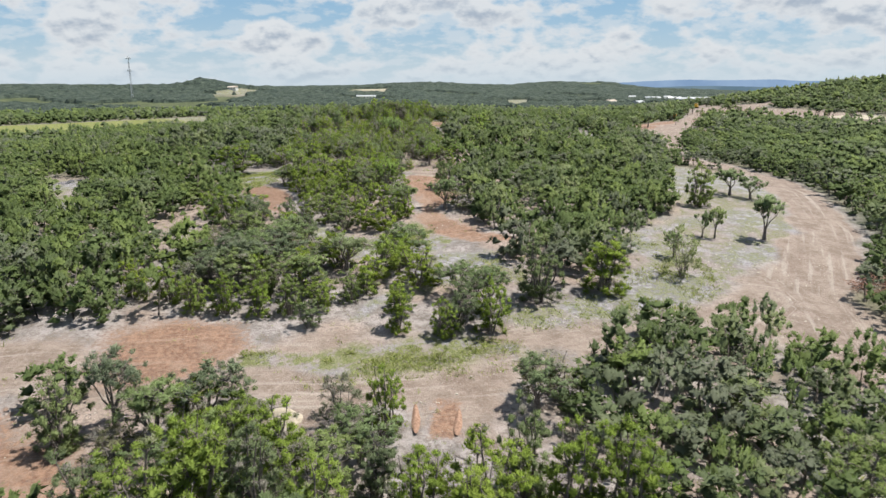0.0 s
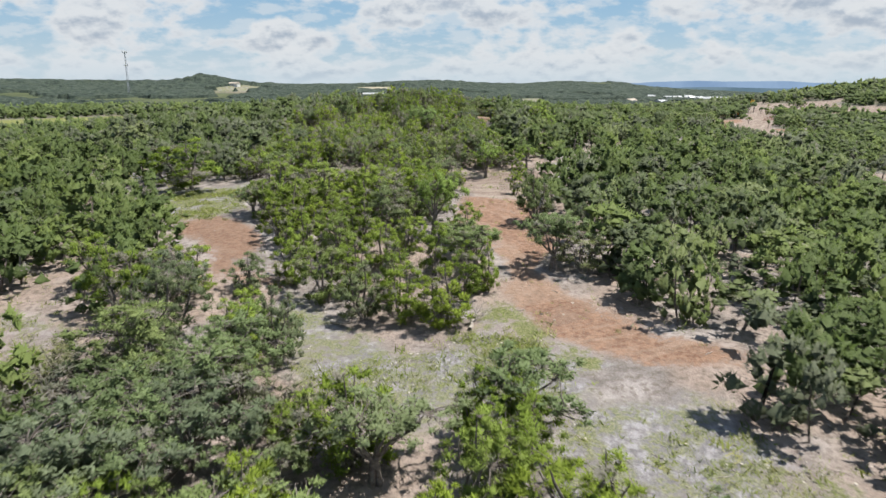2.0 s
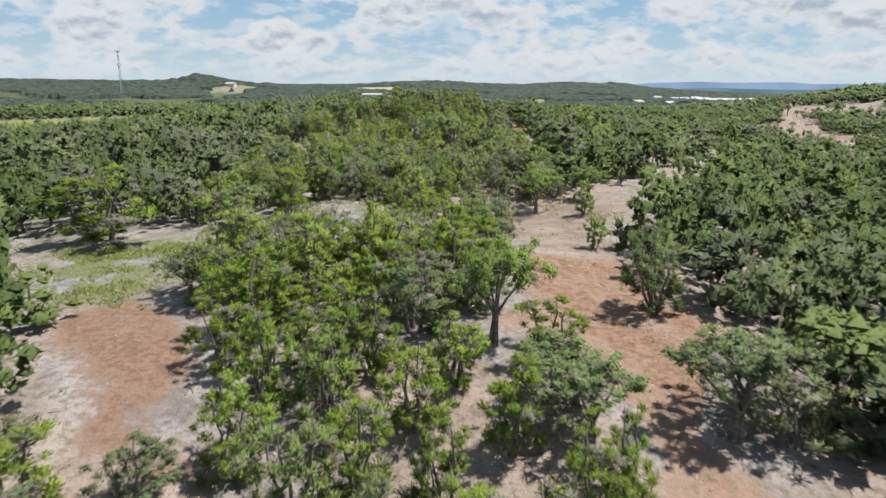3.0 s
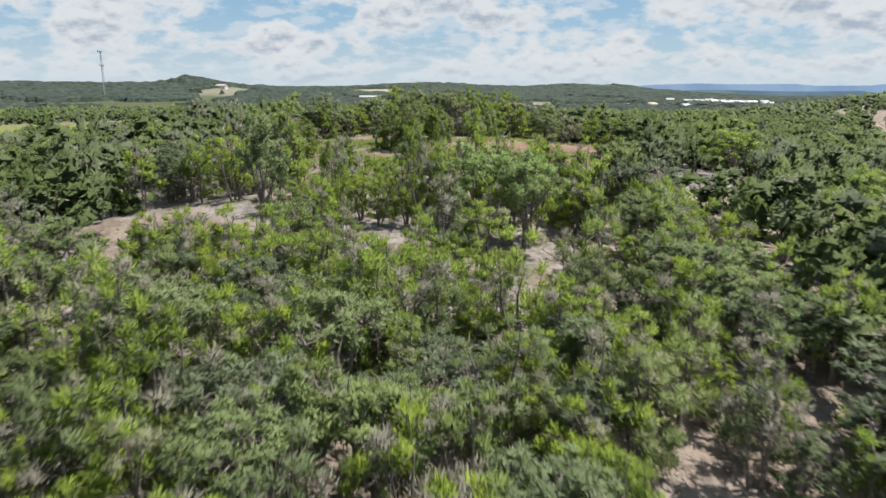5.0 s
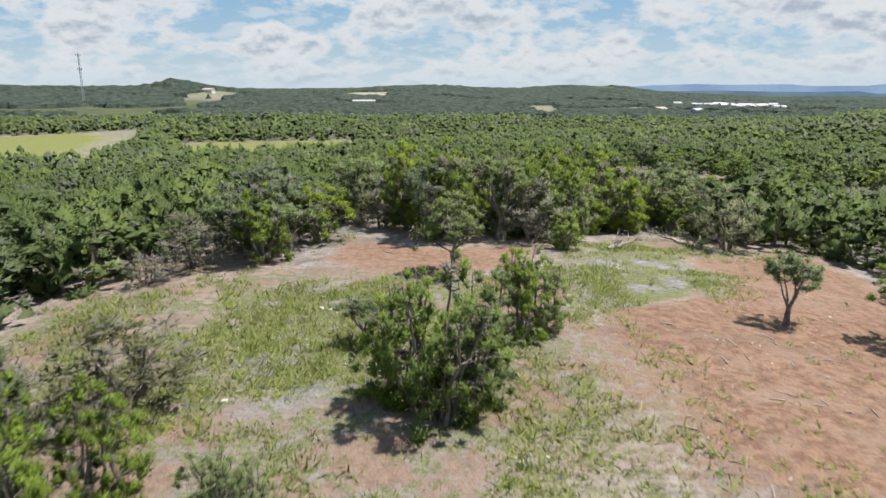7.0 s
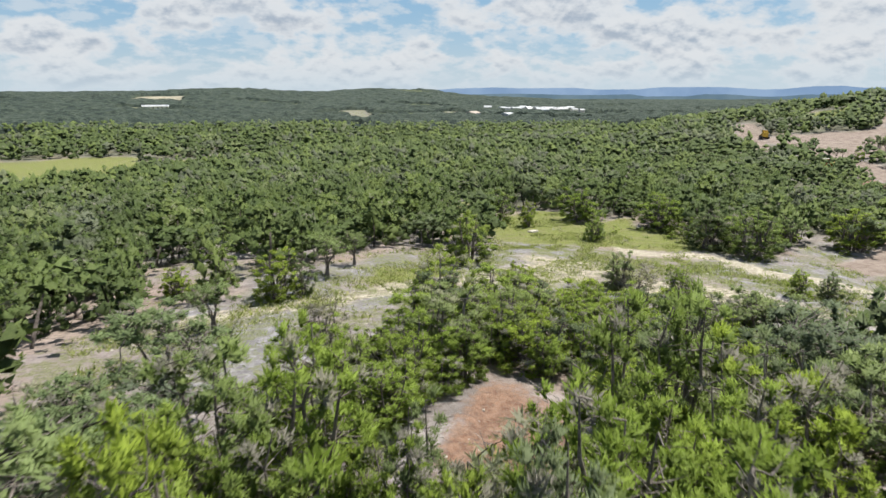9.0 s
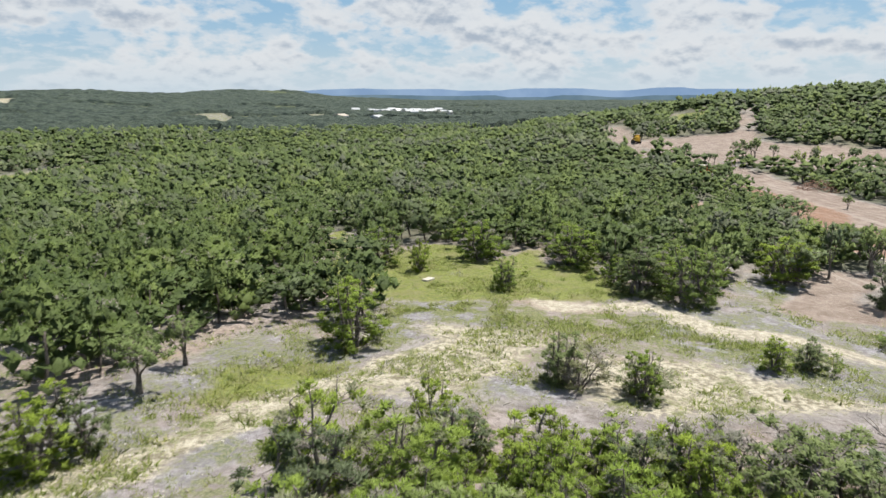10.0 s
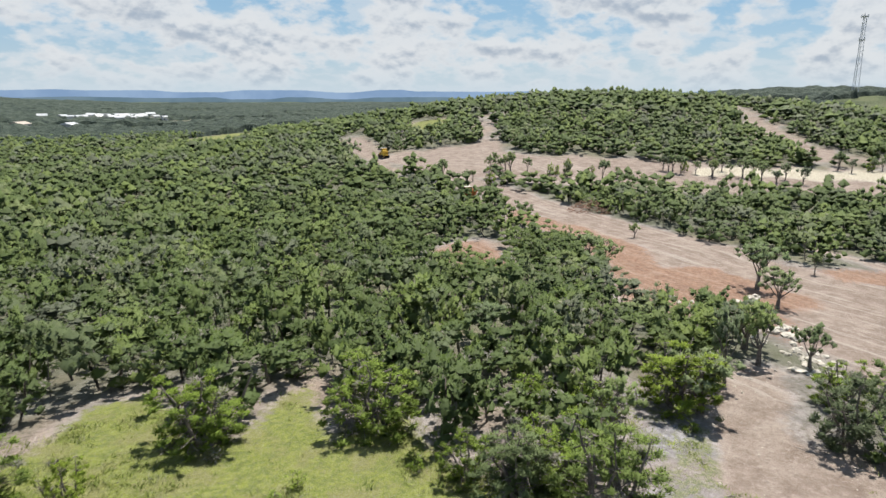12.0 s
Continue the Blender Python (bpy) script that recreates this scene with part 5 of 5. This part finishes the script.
for i, (x, y, turn, ln) in enumerate([(-7.2, 123.5, 60, 2.6), (-6.0, 121.5, 130, 2.2), (-8.6, 119.0, 20, 1.8), (-24.5, 137.0, 100, 2.4), 
                                      (-8.0, 142.7, 40, 0.9), (7.2, 231.0, 200, 2.2), (9.5, 242.0, 160, 2.6), (-12.6, 70.6, -40, 1.7), (-5.2, 68.6, 70, 1.9),
                                      (-6.6, 168.6, 20, 1.8), (14.6, 189.0, 80, 1.5), (-1.0, 172.0, 130, 1.6)]):
    fallen_tree(x, y, turn, ln, 300 + i)


def boulder(x, y, size, seed):
    rs = np.random.RandomState(seed)
    bm = bmesh.new()
    bmesh.ops.create_icosphere(bm, subdivisions=2, radius=1.0)
    sc = rs.uniform(0.7, 1.2, 3)
    for v in bm.verts:
        d = noise.noise(v.co * 1.3 + Vector((seed, 0, 0)))
        v.co = Vector((v.co.x * sc[0], v.co.y * sc[1], max(v.co.z, -0.4) * sc[2] * 0.62)) * (1 + 0.45 * d)
    me = bpy.data.meshes.new("limestone_boulder")
    bm.to_mesh(me)
    bm.free()
    me.materials.append(M_STONE)
    ob = new("limestone_boulder", me)
    ob.matrix_basis = pose(x, y, float(land(x, y)) + size * 0.1, 0, 0, rs.uniform(0, 360)) @ Matrix.Scale(size, 4)
    tagged(ob, "pale broken limestone boulder at the edge of the graded dirt", "boulder", "rubble boulders")


rg = random.Random(5)
for k in range(46):                       # rubble along the pad's edge
    t = k / 45
    boulder(62 - 15 * t + rg.gauss(0, 0.6), 213 - 8.5 * t + rg.gauss(0, 0.6), rg.uniform(0.18, 0.5), 400 + k)
for k in range(44):                       # a second line of pale stones along the scraped edge
    t = k / 43
    boulder(58.5 - 13 * t + rg.gauss(0, 0.4), 218 - 15 * t + rg.gauss(0, 0.5), rg.uniform(0.12, 0.34), 520 + k)
for k in range(16):                       # broken slabs beside the hilltop and the track
    x, y = [(-11.5, 139.1), (-10.8, 139.4), (-19.5, 158.5), (-18.5, 157.5)][k % 4]
    boulder(x + rg.gauss(0, 0.7), y + rg.gauss(0, 0.5), rg.uniform(0.06, 0.15), 460 + k)


def dirt_mound(name, x, y, reach, deep, tall, turn, mat, label, category):
    """A heap of loose earth or gravel with an uneven top, its foot in the ground."""
    bm = bmesh.new()
    rings, sides = 7, 22
    rows = []
    for k in range(rings):
        q = k / (rings - 1)
        row = []
        for i in range(sides):
            a = 2 * math.pi * i / sides
            px0, py0 = reach * q * math.cos(a), deep * q * math.sin(a)
            z = tall * (1 - q * q) ** 1.3 + 0.10 * tall * noise.noise(Vector((px0 * 2.2 + x, py0 * 2.2, 0.3))) - 0.12 * q
            row.append(bm.verts.new((px0 * (1 + 0.12 * noise.noise(Vector((a, x, 1)))), py0, z)))
        rows.append(row)
    for r0, r1 in zip(rows, rows[1:]):
        for i in range(sides):
            bm.faces.new((r0[i], r0[(i + 1) % sides], r1[(i + 1) % sides], r1[i])[::-1])
    bmesh.ops.remove_doubles(bm, verts=bm.verts[:], dist=0.002)
    me = bpy.data.meshes.new(name)
    bm.to_mesh(me)
    bm.free()
    me.materials.append(mat)
    me.polygons.foreach_set("use_smooth", [True] * len(me.polygons))
    ob = new(name, me)
    ob.matrix_basis = pose(x, y, float(land(x, y)), 0, 0, turn)
    tagged(ob, label, category)


M_SAND = plain("tan_gravel", (0.25, 0.215, 0.16), (0.44, 0.39, 0.31), 3.0, 0.95, 0.0, 0.6)
M_SPOIL = plain("red_spoil", (0.17, 0.095, 0.062), (0.34, 0.22, 0.16), 5.0)
dirt_mound("gravel_heap", -9.6, 34.8, 1.4, 1.0, 0.65, 10, M_SAND, "heap of pale tan gravel among the junipers", "gravel heap")
dirt_mound("dirt_berm", -1.75, 36.0, 0.30, 2.4, 0.14, 3, M_SPOIL, "low berm of dug red earth beside a scraped slot", "dirt berm")
dirt_mound("dirt_berm", 0.85, 35.8, 0.30, 2.2, 0.12, -4, M_SPOIL, "low berm of dug red earth beside a scraped slot", "dirt berm")


def flat_slab(x, y):
    bm = box((-0.45, -0.28, 0), (0.45, 0.28, 0.16), 0.03)
    me = bpy.data.meshes.new("stone_slab")
    bm.to_mesh(me)
    bm.free()
    me.materials.append(M_STONE)
    ob = new("stone_slab", me)
    ob.matrix_basis = pose(x, y, float(land(x, y)) + 0.0, 0, 0, 25)
    tagged(ob, "pale flat stone slab lying in the green meadow", "stone slab")


flat_slab(9.4, 220.4)


def brush_pile(x, y, reach, tall, seed, mat, label):
    rg = random.Random(seed)
    st = Sticks()
    for _ in range(230):
        a, q = rg.uniform(0, 6.28), reach * math.sqrt(rg.random())
        z = tall * (1 - (q / reach) ** 2) * rg.uniform(0.2, 1.0)
        p = Vector((q * math.cos(a), q * math.sin(a), max(z, 0.06)))
        d = Vector((rg.gauss(0, 1), rg.gauss(0, 1), rg.gauss(0, 0.45))).normalized() * rg.uniform(0.5, 1.4)
        e = p + d
        e.z = max(e.z, 0.02)
        st.limb([p, (p + e) / 2 + Vector((0, 0, 0.08)), e], [0.035, 0.03, 0.01], 3)
    ob = new("brush_pile", st.mesh("brush_pile", mat))
    ob.matrix_basis = pose(x, y, float(land(x, y)))
    tagged(ob, label, "brush pile", "brush piles")


brush_pile(95, 245, 3.2, 1.9, 71, M_REDBRUSH, "heap of reddish brown dead brush beside the graded pad")
brush_pile(38.6, 55.5, 2.4, 1.5, 72, M_REDBRUSH, "heap of reddish brown dead brush beside the dirt road")
brush_pile(71, 243, 1.8, 0.9, 73, M_DEADWOOD, "heap of grey dead branches on red dirt")

# ---- machines on the graded pad ----
M_ORANGE = plain("orange_paint", (0.50, 0.15, 0.04), (0.62, 0.21, 0.06), 2.0, 0.5, 0.0, 0.05)
M_YELLOW = plain("yellow_paint", (0.56, 0.36, 0.05), (0.68, 0.45, 0.08), 2.0, 0.5, 0.0, 0.05)
M_BLACK = plain("black_rubber", (0.02, 0.02, 0.02), (0.05, 0.048, 0.045), 3.0)
M_GLASS = plain("cab_glass", (0.03, 0.04, 0.05), (0.05, 0.06, 0.07), 1.0, 0.08, 0.0, 0.0)


def track_loader(x, y, turn, paint, label):
    thing = new("track_loader")
    part("body", box((-1.5, -0.65, 0.55), (0.7, 0.65, 1.35), 0.10), paint, thing)
    part("engine_hood", box((-1.75, -0.6, 1.30), (-0.6, 0.6, 1.75), 0.10), paint, thing)
    cab = part("cab", box((-0.65, -0.6, 1.30), (0.55, 0.6, 2.25), 0.08), paint, thing)
    part("window", box((0.545, -0.48, 1.45), (0.575, 0.48, 2.1), 0.01), M_GLASS, cab, "dark cab window")
    for s in (-1, 1):
        part("side_window", box((-0.5, s * 0.60 - 0.012, 1.5), (0.4, s * 0.60 + 0.012, 2.1), 0.008), M_GLASS, cab, "dark side window")
        part("track", box((-1.55, s * 0.85 - 0.22, 0.0), (1.15, s * 0.85 + 0.22, 0.72), 0.22), M_BLACK, thing, "black rubber track")
        part("lift_arm", beam((-1.3, s * 0.72, 1.7), (1.5, s * 0.72, 0.75), 0.16), paint, thing)
    part("roof", box((-0.75, -0.68, 2.25), (0.65, 0.68, 2.33), 0.03), M_STONE, thing, "white cab roof")
    bm = box((1.45, -0.95, 0.08), (2.1, 0.95, 0.8), 0.0)
    for v in bm.verts:
        if v.co.x > 2 and v.co.z > 0.5:
            v.co.x -= 0.45
    part("bucket", bm, M_BLACK, thing, "dark steel bucket")
    thing.matrix_basis = pose(x, y, float(land(x, y)), 0, 0, turn)
    tagged(thing, label, "track loader", "machines on the site")


track_loader(91.5, 266.0, 160, M_ORANGE, "orange track loader with white cab roof on red dirt")
track_loader(118, 311.5, 60, M_YELLOW, "yellow track loader parked on grass beside the road")

# ---- far buildings and masts ----
M_WHITE = plain("white_siding", (0.52, 0.52, 0.50), (0.70, 0.70, 0.68), 0.6, 0.6, 0.0, 0.0)
M_ROOFS = [plain("pale_metal_roof", (0.36, 0.37, 0.38), (0.58, 0.59, 0.60), 0.5, 0.4, 0.2, 0.0),
           plain("tan_roof", (0.36, 0.30, 0.25), (0.48, 0.42, 0.36), 0.5, 0.8, 0.0, 0.0)]


def far_house(x, y, turn, length, depth, wall, rise, roof, label, name="house"):
    thing = new(name)
    part("wall", box((-length / 2, -depth / 2, -1.5), (length / 2, depth / 2, wall), 0), M_WHITE, thing)
    bm = bmesh.new()
    e = 0.5
    pts = [bm.verts.new(p) for p in ((-length / 2 - e, -depth / 2 - e, wall), (length / 2 + e, -depth / 2 - e, wall), (length / 2 + e, depth / 2 + e, wall), (-length / 2 - e, depth / 2 + e, wall),
                                     (-length / 2 - e, 0, wall + rise), (length / 2 + e, 0, wall + rise))]
    for f in ((0, 1, 5, 4), (2, 3, 4, 5), (0, 4, 3), (1, 2, 5), (3, 2, 1, 0)):
        bm.faces.new([pts[i] for i in f])
    part("roof", bm, roof, thing, "pale gabled roof")
    n = max(2, int(length / 4))
    for k in range(n):
        wx = -length / 2 + length * (k + 0.5) / n
        part("window", box((wx - 0.6, -depth / 2 - 0.04, 1.0), (wx + 0.6, -depth / 2 + 0.01, min(2.2, wall - 0.3)), 0), M_GLASS, thing, "dark window")
    thing.matrix_basis = pose(x, y, float(land(x, y)), 0, 0, turn)
    tagged(thing, label, "house" if name == "house" else "building", "far buildings")


rg = random.Random(9)
for k in range(26):
    t = rg.random()
    x, y = 262 + 118 * t + rg.gauss(0, 10), 842 + 78 * t + rg.gauss(0, 26)
    far_house(x, y, rg.uniform(-30, 30), rg.uniform(4, 10), rg.uniform(5, 8), rg.uniform(3.0, 4.6), rg.uniform(1.0, 2.2), M_ROOFS[0], "white town house with pale metal roof in the valley")
far_house(-106, 925, 6, 26, 9, 3.0, 1.6, M_ROOFS[0], "long white barn with pale roof on the far slope", "long_barn")
for x, y in ((-300, 960), (215, 735), (190, 760), (420, 1010)):
    far_house(x, y, rg.uniform(-40, 40), rg.uniform(9, 14), 8, 3.4, 1.8, M_ROOFS[rg.random() < 0.3], "lone white house among the far woods")


def lattice_mast(x, y, tall, half, label):
    thing = new("lattice_mast")
    top = half * 0.45
    feet = [(half * math.cos(a), half * math.sin(a)) for a in (0.3, 2.39, 4.49)]
    heads = [(top * math.cos(a), top * math.sin(a)) for a in (0.3, 2.39, 4.49)]
    levels = int(tall / 4)

    def spot(i, t):
        return (feet[i][0] + (heads[i][0] - feet[i][0]) * t, feet[i][1] + (heads[i][1] - feet[i][1]) * t, tall * t)
    for i in range(3):
        part("leg", beam((feet[i][0], feet[i][1], -2), (heads[i][0], heads[i][1], tall), 0.28), M_GALV, thing)
    for k in range(levels):
        t0, t1 = k / levels, (k + 1) / levels
        for i in range(3):
            j = (i + 1) % 3
            part("brace", beam(spot(i, t0), spot(j, t1), 0.14), M_GALV, thing)
    for t, wide in ((0.985, 2.1), (0.70, 1.7)):
        ring = part("antenna_platform", box((-wide, -wide, tall * t - 0.3), (wide, wide, tall * t), 0.1), M_GALV, thing)
        for k in range(6):
            a = k * math.pi / 3
            px0, py0 = wide * 1.15 * math.cos(a), wide * 1.15 * math.sin(a)
            part("antenna", box((px0 - 0.2, py0 - 0.2, tall * t - 1.2), (px0 + 0.2, py0 + 0.2, tall * t + 1.3), 0.05), M_WHITE, ring, "white panel antenna")
    part("spire", beam((0, 0, tall - 0.5), (0, 0, tall + 2.5), 0.12), M_GALV, thing)
    thing.matrix_basis = pose(x, y, float(land(x, y)))
    tagged(thing, label, "radio mast", "radio masts")


lattice_mast(-378, 816, 54 - float(land(-378, 816)), 1.3, "grey steel lattice radio mast on a wooded ridge")
lattice_mast(595, 277.5, 58, 2.6, "tall grey steel lattice radio mast behind the hill")
